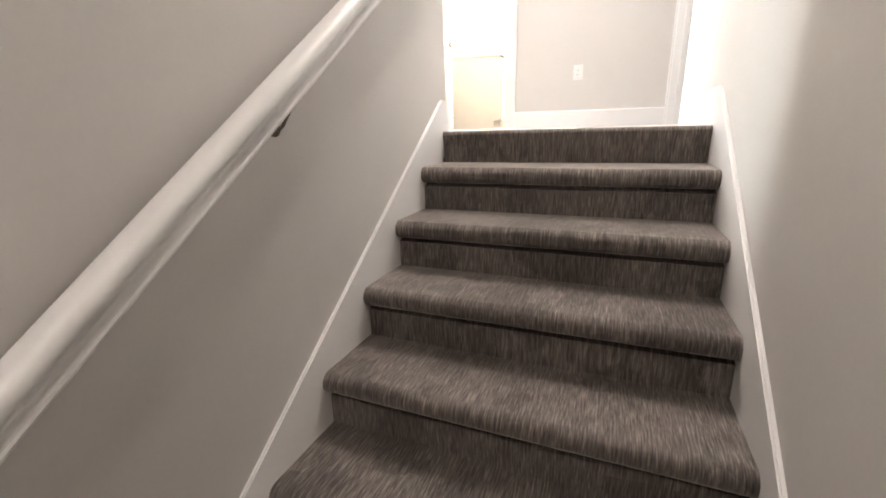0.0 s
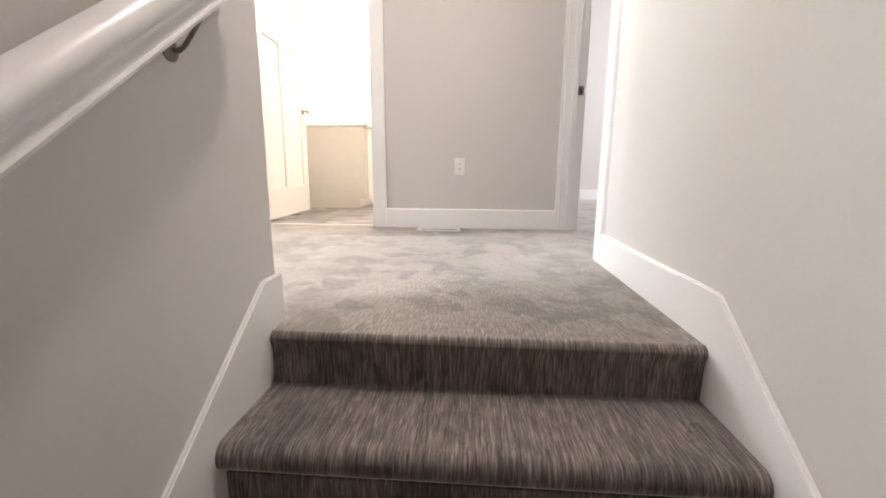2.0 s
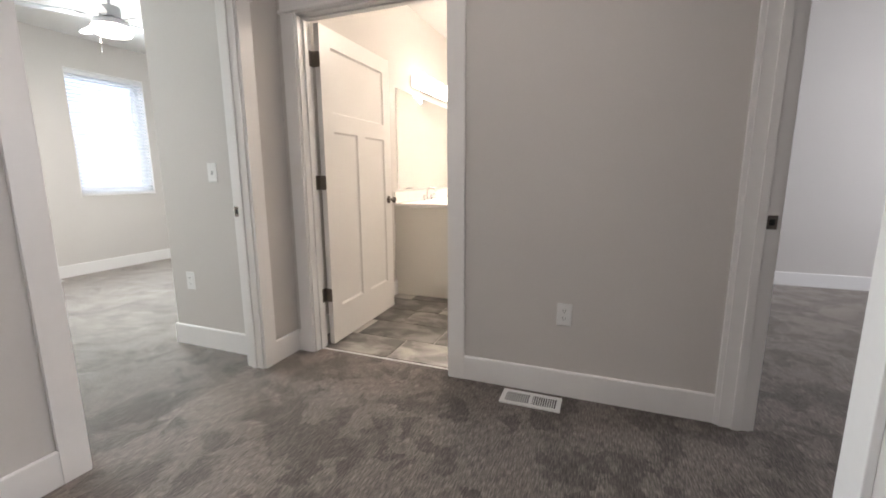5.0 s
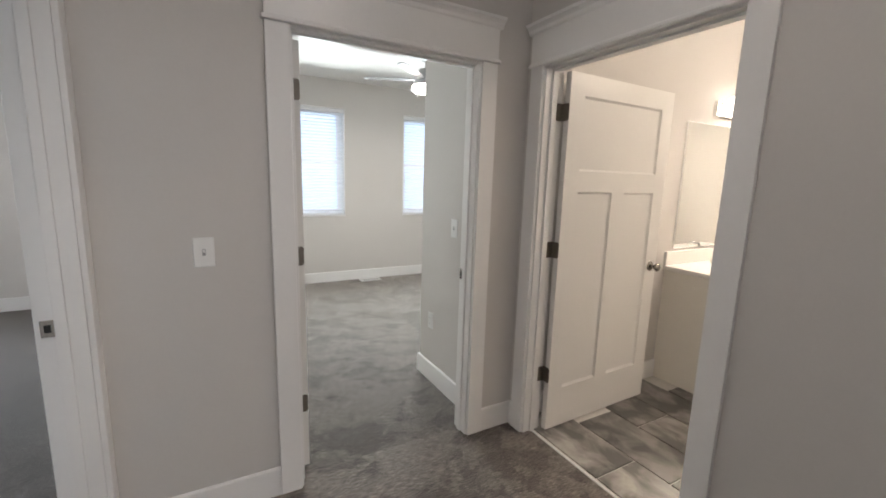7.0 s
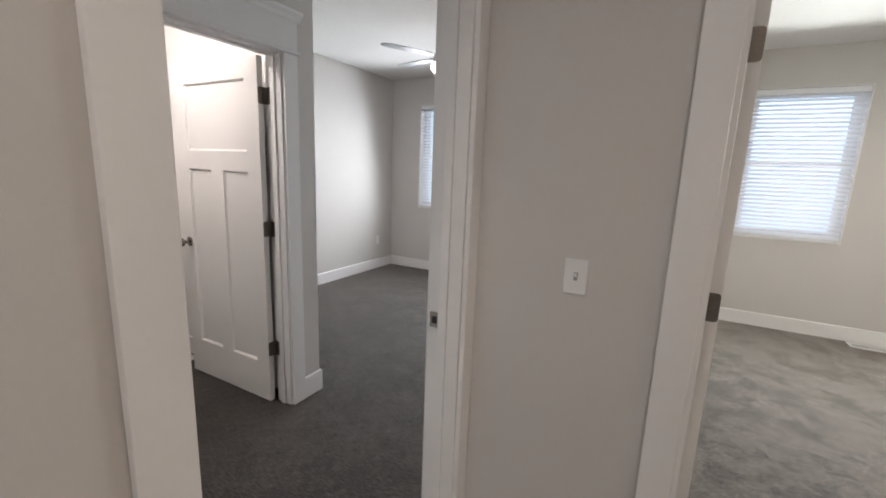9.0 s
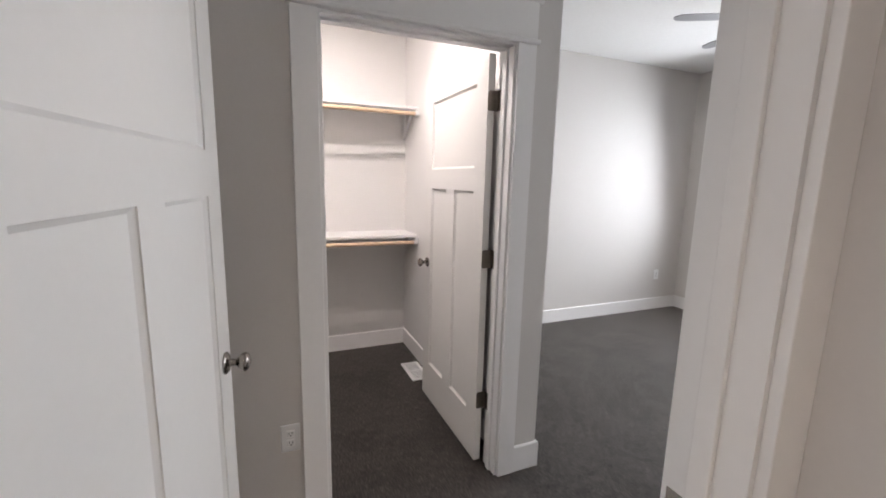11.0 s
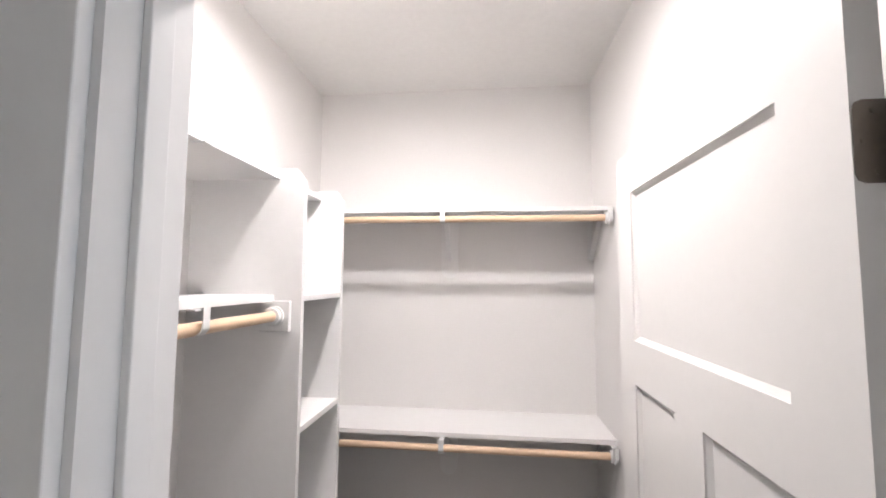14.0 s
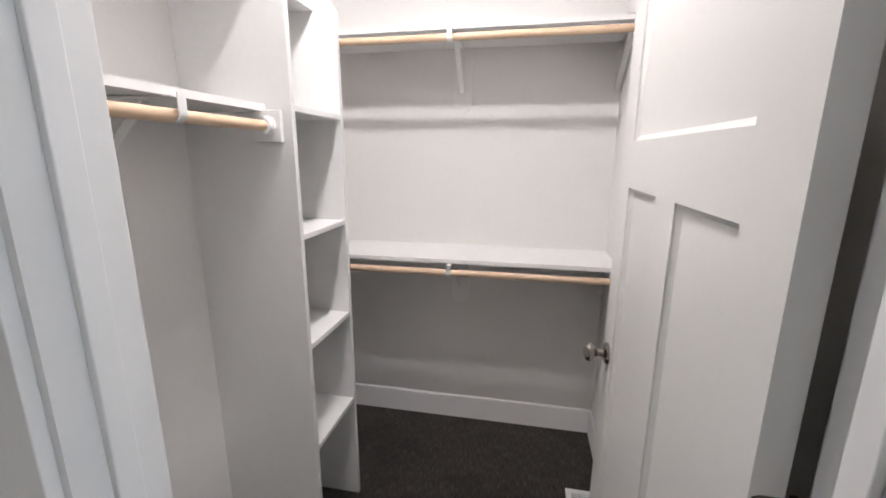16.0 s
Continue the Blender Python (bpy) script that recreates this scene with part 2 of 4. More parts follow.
# ---- mesh helpers ----


def box(bm, x0, x1, y0, y1, z0, z1, m=None):
    x0, x1 = sorted((x0, x1))
    y0, y1 = sorted((y0, y1))
    z0, z1 = sorted((z0, z1))
    v = [bm.verts.new((x, y, z)) for x in (x0, x1) for y in (y0, y1) for z in (z0, z1)]
    if m is not None:
        for w in v:
            w.co = m @ w.co
    for f in ((0, 1, 3, 2), (4, 6, 7, 5), (0, 4, 5, 1), (2, 3, 7, 6), (0, 2, 6, 4), (1, 5, 7, 3)):
        bm.faces.new([v[i] for i in f])


def soft_box(bm, x0, x1, y0, y1, z0, z1, r=0.003, seg=2):
    """A box with rounded edges."""
    t = bmesh.new()
    box(t, x0, x1, y0, y1, z0, z1)
    bmesh.ops.bevel(t, geom=t.edges[:], offset=r, segments=seg, affect="EDGES", profile=0.5)
    merge(bm, t)


def merge(bm, t, m=None):
    if m is not None:
        t.transform(m)
    me = bpy.data.meshes.new("joined")
    t.to_mesh(me)
    t.free()
    bm.from_mesh(me)
    bpy.data.meshes.remove(me)


def prism(bm, outline, axis, a, b):
    """A closed outline of (p, q) pairs drawn out along x (p=y, q=z), y (p=x, q=z) or z (p=x, q=y)."""
    put = {"x": lambda p, q, s: (s, p, q), "y": lambda p, q, s: (p, s, q), "z": lambda p, q, s: (p, q, s)}[axis]
    lo = [bm.verts.new(put(p, q, a)) for p, q in outline]
    hi = [bm.verts.new(put(p, q, b)) for p, q in outline]
    bm.faces.new(lo)
    bm.faces.new(hi[::-1])
    n = len(outline)
    for i in range(n):
        bm.faces.new((lo[i], hi[i], hi[(i + 1) % n], lo[(i + 1) % n]))


def tube(bm, a, b, r, seg=16, r2=None):
    """A round bar from a to b."""
    a, b = Vector(a), Vector(b)
    t = bmesh.new()
    bmesh.ops.create_cone(t, cap_ends=True, segments=seg, radius1=r, radius2=r if r2 is None else r2, depth=(b - a).length)
    merge(bm, t, Matrix.Translation((a + b) / 2) @ (b - a).to_track_quat("Z", "Y").to_matrix().to_4x4())


def lathe(bm, profile, m, seg=24):
    """A turned shape from (radius, height) pairs about local z."""
    rings = [[bm.verts.new(m @ Vector((r * math.cos(2 * math.pi * i / seg), r * math.sin(2 * math.pi * i / seg), h))) for i in range(seg)] for r, h in profile]
    for lo, hi in zip(rings, rings[1:]):
        for i in range(seg):
            bm.faces.new((lo[i], lo[(i + 1) % seg], hi[(i + 1) % seg], hi[i]))
    for ring in (rings[0][::-1], rings[-1]):
        bm.faces.new(ring)


def sweep(bm, path, ring):
    """A profile ring (right, up) carried along a path of points; the ends are capped."""
    loops = []
    for i, p in enumerate(path):
        d = (Vector(path[min(i + 1, len(path) - 1)]) - Vector(path[max(i - 1, 0)])).normalized()
        side = d.cross(Vector((0, 0, 1)))
        side = side.normalized() if side.length > 1e-4 else Vector((1, 0, 0))
        up = side.cross(d)
        loops.append([bm.verts.new(Vector(p) + side * a + up * b) for a, b in ring])
    n = len(ring)
    for lo, hi in zip(loops, loops[1:]):
        for i in range(n):
            bm.faces.new((lo[i], lo[(i + 1) % n], hi[(i + 1) % n], hi[i]))
    bm.faces.new(loops[0][::-1])
    bm.faces.new(loops[-1])


def circle(r, seg=12):
    return [(r * math.cos(2 * math.pi * i / seg), r * math.sin(2 * math.pi * i / seg)) for i in range(seg)]


def mesh(name, bm, mat, smooth=False):
    bmesh.ops.recalc_face_normals(bm, faces=bm.faces[:])
    me = bpy.data.meshes.new(name)
    bm.to_mesh(me)
    bm.free()
    me.materials.append(mat)
    if smooth:
        for p in me.polygons:
            p.use_smooth = True
        me.set_sharp_from_angle(angle=radians(40))
    return me


def part(name, bm, mat, parent, label="", smooth=False):
    ob = new(name, mesh(name, bm, mat, smooth))
    ob.parent = parent
    return tagged(ob, label)


def thing(name, label, category, m=None, group="", kind=""):
    ob = new(name)
    ob.empty_display_size = 0.1
    if m is not None:
        ob.matrix_basis = m
    return tagged(ob, label, category, group, kind)


def solid(name, bm, mat, label, category, kind="structure", smooth=False):
    return tagged(new(name, mesh(name, bm, mat, smooth)), label, category, kind=kind)


# ---- plan ----
CEIL = 2.717
HEAD = 2.045


def wall(name, axis, near, far, start, end, openings=(), z0=-0.02, z1=CEIL, mat=None, label="greige painted drywall wall"):
    """A wall along axis from start to end, between the planes near and far, with openings (a, b, bottom, top)."""
    bm = bmesh.new()

    def piece(a, b, lo, hi):
        if b - a > 1e-4 and hi - lo > 1e-4:
            if axis == "x":
                box(bm, a, b, near, far, lo, hi)
            else:
                box(bm, near, far, a, b, lo, hi)

    at = start
    for a, b, lo, hi in sorted(openings):
        piece(at, a, z0, z1)
        piece(a, b, z0, lo)
        piece(a, b, hi, z1)
        at = b
    piece(at, end, z0, z1)
    return solid(name, bm, mat or WALL, label, "wall")


J = 0.019  # jamb thickness
W_A, W_B, W_CL, W_BATH, W_C = (2.797, 3.70), (-1.965, -1.052), (-2.358, -1.555), (-1.91, -0.99), (3.03, 3.985)
WIN_Z = (0.93, 2.36)
WIN_A1, WIN_A2, WIN_B, WIN_B2 = (3.245, 4.115), (4.975, 5.845), (-0.59, 0.285), (1.14, 2.015)


def rough(o, top=HEAD):
    return (o[0] - J, o[1] + J, -0.02, top + J)


wall("wall_west", "y", -6.13, -5.93, -1.2, 7.22, [(*WIN_B, *WIN_Z), (*WIN_B2, *WIN_Z), (*WIN_A1, *WIN_Z), (*WIN_A2, *WIN_Z)], label="greige bedroom wall with four windows")
wall("wall_south", "x", -1.20, -1.07, -5.93, -1.0, label="greige wall behind bedroom and closet")
wall("wall_closet_side", "y", -2.595, -2.46, -1.07, 0.765, label="greige wall between closet and bedroom")
wall("wall_closet_front", "x", 0.65, 0.765, -2.46, -1.0, [rough(W_CL)], label="greige wall with the closet doorway")
wall("wall_stair_left", "y", -1.0, -0.80, -2.6, 2.085, z0=-2.78, label="greige stairwell wall carrying the handrail")
wall("wall_bedroom_door", "x", 1.965, 2.085, -2.05, -1.0, [rough(W_B)], label="greige hall wall with a bedroom doorway")
wall("wall_hall_west", "y", -2.165, -2.05, 1.965, 7.22, [rough(W_A)], label="greige hall wall with a bedroom doorway")
wall("wall_between_bedrooms", "x", 2.60, 2.715, -5.93, -2.165, label="greige wall between the bedrooms")
wall("wall_hall_north", "x", 4.02, 4.135, -2.05, 0.46, [rough(W_BATH)], label="greige hall wall with the bathroom doorway")
wall("wall_stair_right", "y", 0.34, 0.46, -2.6, 4.02, [(W_C[0] - J, W_C[1] + J, -0.02, HEAD + J)], z0=-0.02, label="greige stairwell wall with a doorway at the landing")
wall("wall_stair_right_lower", "y", 0.34, 0.46, -2.6, 2.30, z0=-2.78, z1=-0.02, label="greige lower stairwell wall")
wall("wall_bedroom_nook", "x", 3.83, 3.95, -2.92, -2.165, label="greige return wall inside the bedroom")
wall("wall_bedroom_nook_side", "y", -2.92, -2.80, 3.95, 7.10, label="greige return wall inside the bedroom")
wall("wall_north", "x", 7.10, 7.22, -5.93, 4.1, label="greige wall closing the house")
wall("wall_bath_east", "y", 0.34, 0.46, 4.135, 7.10, label="greige bathroom wall")
wall("wall_room_east", "y", 4.0, 4.15, 1.4, 7.10, label="greige wall of the side room")
wall("wall_room_south", "x", 1.28, 1.40, 0.46, 4.15, label="greige wall of the side room")
wall("wall_stair_south", "x", -2.72, -2.60, -1.0, 0.46, z0=-2.78, label="greige wall closing the stairwell")
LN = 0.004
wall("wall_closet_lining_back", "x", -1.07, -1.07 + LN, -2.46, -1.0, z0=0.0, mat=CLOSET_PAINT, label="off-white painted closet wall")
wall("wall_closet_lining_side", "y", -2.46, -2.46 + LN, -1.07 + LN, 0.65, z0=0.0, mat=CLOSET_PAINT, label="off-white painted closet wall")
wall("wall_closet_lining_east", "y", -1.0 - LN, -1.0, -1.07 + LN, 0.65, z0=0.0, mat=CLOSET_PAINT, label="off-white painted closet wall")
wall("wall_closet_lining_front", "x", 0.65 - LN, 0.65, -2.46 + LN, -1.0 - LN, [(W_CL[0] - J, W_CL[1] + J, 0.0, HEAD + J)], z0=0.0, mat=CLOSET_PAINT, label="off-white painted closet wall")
bm = bmesh.new()
box(bm, -6.13, 4.15, -2.72, 7.22, CEIL, CEIL + 0.15)
solid("ceiling", bm, CEILING, "white textured ceiling", "ceiling")

bm = bmesh.new()
EDGE = 4.085  # where carpet meets tile
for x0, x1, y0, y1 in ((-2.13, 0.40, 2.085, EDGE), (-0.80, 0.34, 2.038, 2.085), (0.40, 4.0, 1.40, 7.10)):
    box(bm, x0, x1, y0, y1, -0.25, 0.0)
solid("floor", bm, CARPET_LIT, "dark grey-brown loop carpet with brushed patches, toned lighter for hall light", "carpet")
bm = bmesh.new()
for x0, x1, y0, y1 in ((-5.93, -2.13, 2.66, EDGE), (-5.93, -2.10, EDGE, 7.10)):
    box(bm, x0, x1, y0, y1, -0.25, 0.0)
solid("floor_bedroom_north", bm, CARPET_BRUSHED_DIM, "grey-brown loop carpet with vacuum marks, toned darker than the lit hall's", "carpet")
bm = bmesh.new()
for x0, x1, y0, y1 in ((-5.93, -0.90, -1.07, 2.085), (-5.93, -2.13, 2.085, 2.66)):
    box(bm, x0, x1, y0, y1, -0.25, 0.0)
solid("floor_bedroom", bm, CARPET_PLAIN_SHADED, "dark grey-brown loop carpet with an even pile, colour darkened for shade", "carpet")
bm = bmesh.new()
box(bm, -2.10, 0.40, EDGE, 7.10, -0.25, -0.006)
bath_floor = solid("floor_bathroom", bm, GROUT, "grey stone-look tile floor", "tile floor")
bm = bmesh.new()
box(bm, -1.0, 0.46, -2.6, 2.028, -2.78, -2.70)
solid("floor_lower", bm, CARPET_LIT, "dark carpet at the foot of the stairs", "carpet")
bm = bmesh.new()
box(bm, -400, 400, -400, 400, -3.3, -3.0)
solid("ground", bm, EARTH, "bare earth round the house", "ground")

bm = bmesh.new()
box(bm, -12.1, -12.0, -14, 20, -3.0, 12)
solid("backdrop", bm, BACKDROP, "plain bright sky beyond the bedroom windows", "sky")

# ---- stairs ----
RUN, RISE, FIRST = 0.256, 0.186, -0.145
stairs = thing("staircase", "straight flight covered in dark heathered carpet, its colour brightened for stair light", "stairs", kind="structure")


def tread_profile(back):
    """Tread with a rolled nose and the riser under it, in (y, z), nose at y=0, top at z=0; back: depth of the tread."""
    nose = [(0.030 - 0.032 * math.sin(a) - 0.004, -0.034 + 0.034 * math.cos(a)) for a in [math.pi * i / 10 for i in range(11)]]
    return [(back, 0.0)] + nose + [(0.050, -0.0685), (0.050, -0.080), (0.028, -0.086), (0.026, -RISE - 0.02), (back, -RISE - 0.02)]


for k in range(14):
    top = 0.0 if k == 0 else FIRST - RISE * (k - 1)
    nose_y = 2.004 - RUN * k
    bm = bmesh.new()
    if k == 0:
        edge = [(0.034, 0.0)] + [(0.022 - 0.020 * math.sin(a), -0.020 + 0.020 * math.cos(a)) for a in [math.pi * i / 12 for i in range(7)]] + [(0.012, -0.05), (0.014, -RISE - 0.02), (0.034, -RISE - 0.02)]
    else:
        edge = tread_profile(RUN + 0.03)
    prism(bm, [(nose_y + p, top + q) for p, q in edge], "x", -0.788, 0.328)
    part("step", bm, STAIR_CARPET_LIT, stairs, smooth=True)


def skirt(name, x0, x1, level_to):
    """Sloping white skirt board that levels out into the baseboard at the landing."""
    line = lambda y: 0.142 + 0.727 * (y - 2.0)
    top = [(level_to, 0.142), (2.005, 0.142), (-2.0, line(-2.0))]
    bm = bmesh.new()
    prism(bm, top + [(-2.0, line(-2.0) - 0.5), (1.6, -0.6), (level_to, -0.02)], "x", x0, x1)
    bmesh.ops.bevel(bm, geom=[e for e in bm.edges if all(abs(v.co.z - (0.142 if v.co.y > 2 else line(v.co.y))) < 1e-3 for v in e.verts)], offset=0.004, segments=2, affect="EDGES")
    return solid(name, bm, TRIM, "white painted stair skirt board", "skirt board")


skirt("trim_skirt_left", -0.80, -0.786, 2.099)
skirt("trim_skirt_right", 0.326, 0.34, 2.20)

# ---- baseboards ----
BASE_H, BASE_T = 0.138, 0.014


def baseboard(axis, face, side, a, b):
    """Along a wall face; side: +1 or -1, the way in which it stands off the wall."""
    f = face + side * BASE_T
    t = BASE_H - 0.006
    prof = [(face, 0.0), (f, 0.0), (f, t), (f - side * 0.004, BASE_H - 0.001), (f - side * 0.006, BASE_H), (face, BASE_H)]
    bm = bmesh.new()
    prism(bm, prof, "x" if axis == "x" else "y", a, b)
    return solid("baseboard", bm, TRIM, "white painted baseboard", "baseboard")


RV, CW = 0.010, 0.092 + 0.010  # reveal; reveal and casing
for args in (
    ("x", 4.02, -1, W_BATH[1] + CW, 0.34), ("x", 4.02, -1, -2.05 + BASE_T, W_BATH[0] - CW), ("y", -2.05, 1, W_A[1] + CW, 4.02), ("y", -2.05, 1, 2.105, W_A[0] - CW),
    ("x", 2.085, 1, W_B[1] + CW - 0.009, -0.80), ("y", 0.34, -1, 2.20, W_C[0] - CW), ("y", -5.93, 1, -1.07, 2.6), ("y", -5.93, 1, 2.715, 7.1),
    ("x", -1.07, 1, -5.93 + BASE_T, -2.595 - BASE_T), ("y", -2.595, -1, -1.07, 0.765 + BASE_T), ("x", 0.765, 1, -2.595, W_CL[0] - CW), ("x", 0.765, 1, W_CL[1] + CW, -1.0),
    ("y", -1.0, -1, 0.765 + BASE_T, 1.93), ("x", 2.6, -1, -5.93 + BASE_T, -2.165), ("x", 2.715, 1, -5.93 + BASE_T, -2.165), ("x", 3.83, -1, -2.92 - BASE_T, -2.183),
    ("y", -2.92, -1, 3.83, 7.1), ("x", -1.07, 1, -2.46, -1.0), ("y", -2.46, 1, -1.07 + BASE_T, 0.54), ("y", -1.0, -1, -1.07 + BASE_T, 0.65),
    ("x", 0.65, -1, W_CL[1] + CW, -1.0 - BASE_T), ("y", -2.05, 1, 4.135, 5.428), ("x", 7.1, -1, 0.46, 4.0), ("y", 0.46, 1, 4.08, 7.1), ("x", 7.1, -1, -2.05, 0.34),
):
    baseboard(*args)

# ---- doors ----


def door_knob(parent, m):
    """Egg-shaped knob on a round rose; local z points away from the leaf."""
    bm = bmesh.new()
    lathe(bm, [(0.031, 0.0), (0.032, 0.004), (0.026, 0.010), (0.012, 0.013), (0.010, 0.030), (0.017, 0.036), (0.026, 0.046), (0.0275, 0.054), (0.023, 0.062), (0.010, 0.067)], m)
    return part("knob", bm, NICKEL, parent, "satin nickel knob", smooth=True)


def tray(bm, a, b, lo, hi, y0, y1):
    """One face of a recessed panel: a sloped moulding round a flat field, from depth y0 at the rim to y1."""
    n = 0.011
    rim = [bm.verts.new((x, y0, z)) for x, z in ((a - 0.003, lo - 0.003), (b + 0.003, lo - 0.003), (b + 0.003, hi + 0.003), (a - 0.003, hi + 0.003))]
    top = [bm.verts.new((x, y0 + (y1 - y0) * 0.25, z)) for x, z in ((a, lo), (b, lo), (b, hi), (a, hi))]
    field = [bm.verts.new((x, y1, z)) for x, z in ((a + n, lo + n), (b - n, lo + n), (b - n, hi - n), (a + n, hi - n))]
    for p, q in ((rim, top), (top, field)):
        for i in range(4):
            bm.faces.new((p[i], p[(i + 1) % 4], q[(i + 1) % 4], q[i]))
    bm.faces.new(field)


def door_leaf(parent, width, height, s, turn, knob_z=0.94):
    """Three-panel leaf hung at the local origin along +x, thickness towards s*y, swung by turn degrees."""
    t, gap, off = 0.035, 0.012, 0.012
    st, z_t, z_m0, z_m1, z_b = 0.112, height - 0.112, 1.532, 1.418, 0.258
    z0, z1, x0, x1 = gap, height, -0.001, width - 0.007
    bm = bmesh.new()
    c0, c1 = (x0 + x1) / 2 - 0.057, (x0 + x1) / 2 + 0.057
    for a, b, lo, hi in ((x0, x0 + st, z0, z1), (x1 - st, x1, z0, z1), (x0 + st, x1 - st, z_t, z1), (x0 + st, x1 - st, z_m1, z_m0), (x0 + st, x1 - st, z0, z_b), (c0, c1, z_b, z_m1)):
        box(bm, a, b, s * off, s * (off + t), lo, hi)
    bmesh.ops.remove_doubles(bm, verts=bm.verts[:], dist=1e-5)
    leaf = part("leaf", bm, DOOR, parent, "white three-panel door leaf standing open")
    leaf.matrix_basis = pose(0.004, -s * off, 0, 0, 0, turn)
    for a, b, lo, hi in ((x0 + st, x1 - st, z_m0, z_t), (x0 + st, c0, z_b, z_m1), (c1, x1 - st, z_b, z_m1)):
        bm = bmesh.new()
        tray(bm, a, b, lo, hi, s * (off + 0.0008), s * (off + 0.0115))
        tray(bm, a, b, lo, hi, s * (off + t - 0.0008), s * (off + t - 0.0115))
        part("panel", bm, DOOR, leaf)
    kx = x1 - 0.062
    for y, tilt in ((s * off, 90), (s * (off + t), -90)):
        away = tilt if s > 0 else -tilt
        door_knob(leaf, pose(kx, y, knob_z, away, 0, 0))
    bm = bmesh.new()
    box(bm, x1 - 0.002, x1 + 0.0015, s * (off + 0.006), s * (off + t - 0.006), knob_z - 0.028, knob_z + 0.028)
    part("latch_plate", bm, NICKEL, leaf)
    return leaf


def hinge(parent, z, s, turn):
    """Knuckle on the pivot with one plate on the jamb and one on the leaf's edge; rounded corners."""
    h, w = 0.045, 0.034
    bm = bmesh.new()
    c = 0.010

    def plate(m, y1):
        y0, y1 = sorted((0.0, y1))
        o = [(y0, z - h), (y1 - c, z - h), (y1 - 0.003, z - h + 0.003), (y1, z - h + c), (y1, z + h - c), (y1 - 0.003, z + h - 0.003), (y1 - c, z + h), (y0, z + h)]
        if s < 0:
            o = [(y0 + y1 - p, q) for p, q in o]
        tmp = bmesh.new()
        prism(tmp, o, "x", 0.0, 0.0025)
        merge(bm, tmp, m)

    at = pose(0.004, -s * 0.012, 0, 0, 0, turn)
    plate(Matrix.Translation((-0.0005, 0, 0)), s * w)
    plate(at @ Matrix.Translation((-0.0028, s * 0.012, 0)), s * w)
    box(bm, -0.0028, -0.0003, 0.0, s * 0.0125, z - h, z + h, at)
    box(bm, 0.0, 0.0022, 0.0, -s * 0.012, z - h, z + h)
    for dy, dz in ((0.013, 0.033), (0.024, 0.0), (0.013, -0.033)):
        tube(bm, (0.0015, s * dy, z + dz), (0.0032, s * dy, z + dz), 0.0038, 8)
        p, q = at @ Vector((-0.0022, s * (0.012 + dy), z + dz)), at @ Vector((-0.0042, s * (0.012 + dy), z + dz))
        tube(bm, p, q, 0.0038, 8)
    for i in range(5):
        a = z - h + i * 0.018 + 0.0005
        tube(bm, (0.004, -s * 0.012, a), (0.004, -s * 0.012, a + 0.017), 0.0066, 10)
    return part("hinge", bm, BRONZE, parent, "dark pewter hinge", smooth=True)


def casing(parent, width, s, v, out, left, right, hl, hr):
    """Flat casing with a craftsman header on the wall face at y=v; out: the way in which it stands off the wall.
    left, right: widths of the side boards; hl, hr: how far bead and cap run past them."""
    th = 0.018
    y0, y1 = v, v + out * th
    for a, b in ((-RV - left, -RV), (width + RV, width + RV + right)):
        bm = bmesh.new()
        soft_box(bm, a, b, y0, y1, 0.0, HEAD + RV, 0.002)
        part("casing", bm, TRIM, parent)
    a, b = -RV - left, width + RV + right
    z = HEAD + RV
    bm = bmesh.new()
    soft_box(bm, a - hl, b + hr, y0, v + out * (th + 0.012), z, z + 0.020, 0.006, 3)
    part("bead", bm, TRIM, parent)
    bm = bmesh.new()
    box(bm, a, b, y0, v + out * (th + 0.002), z + 0.020, z + 0.165)
    part("frieze", bm, TRIM, parent)
    c = [(0.0, 0.165), (th + 0.004, 0.165), (th + 0.010, 0.172), (th + 0.014, 0.186), (th + 0.026, 0.196), (th + 0.034, 0.200), (th + 0.034, 0.215), (0.0, 0.215)]
    bm = bmesh.new()
    prism(bm, [(v + out * p, z + q) for p, q in c], "x", a - hl * 1.6, b + hr * 1.6)
    part("cap", bm, TRIM, parent)


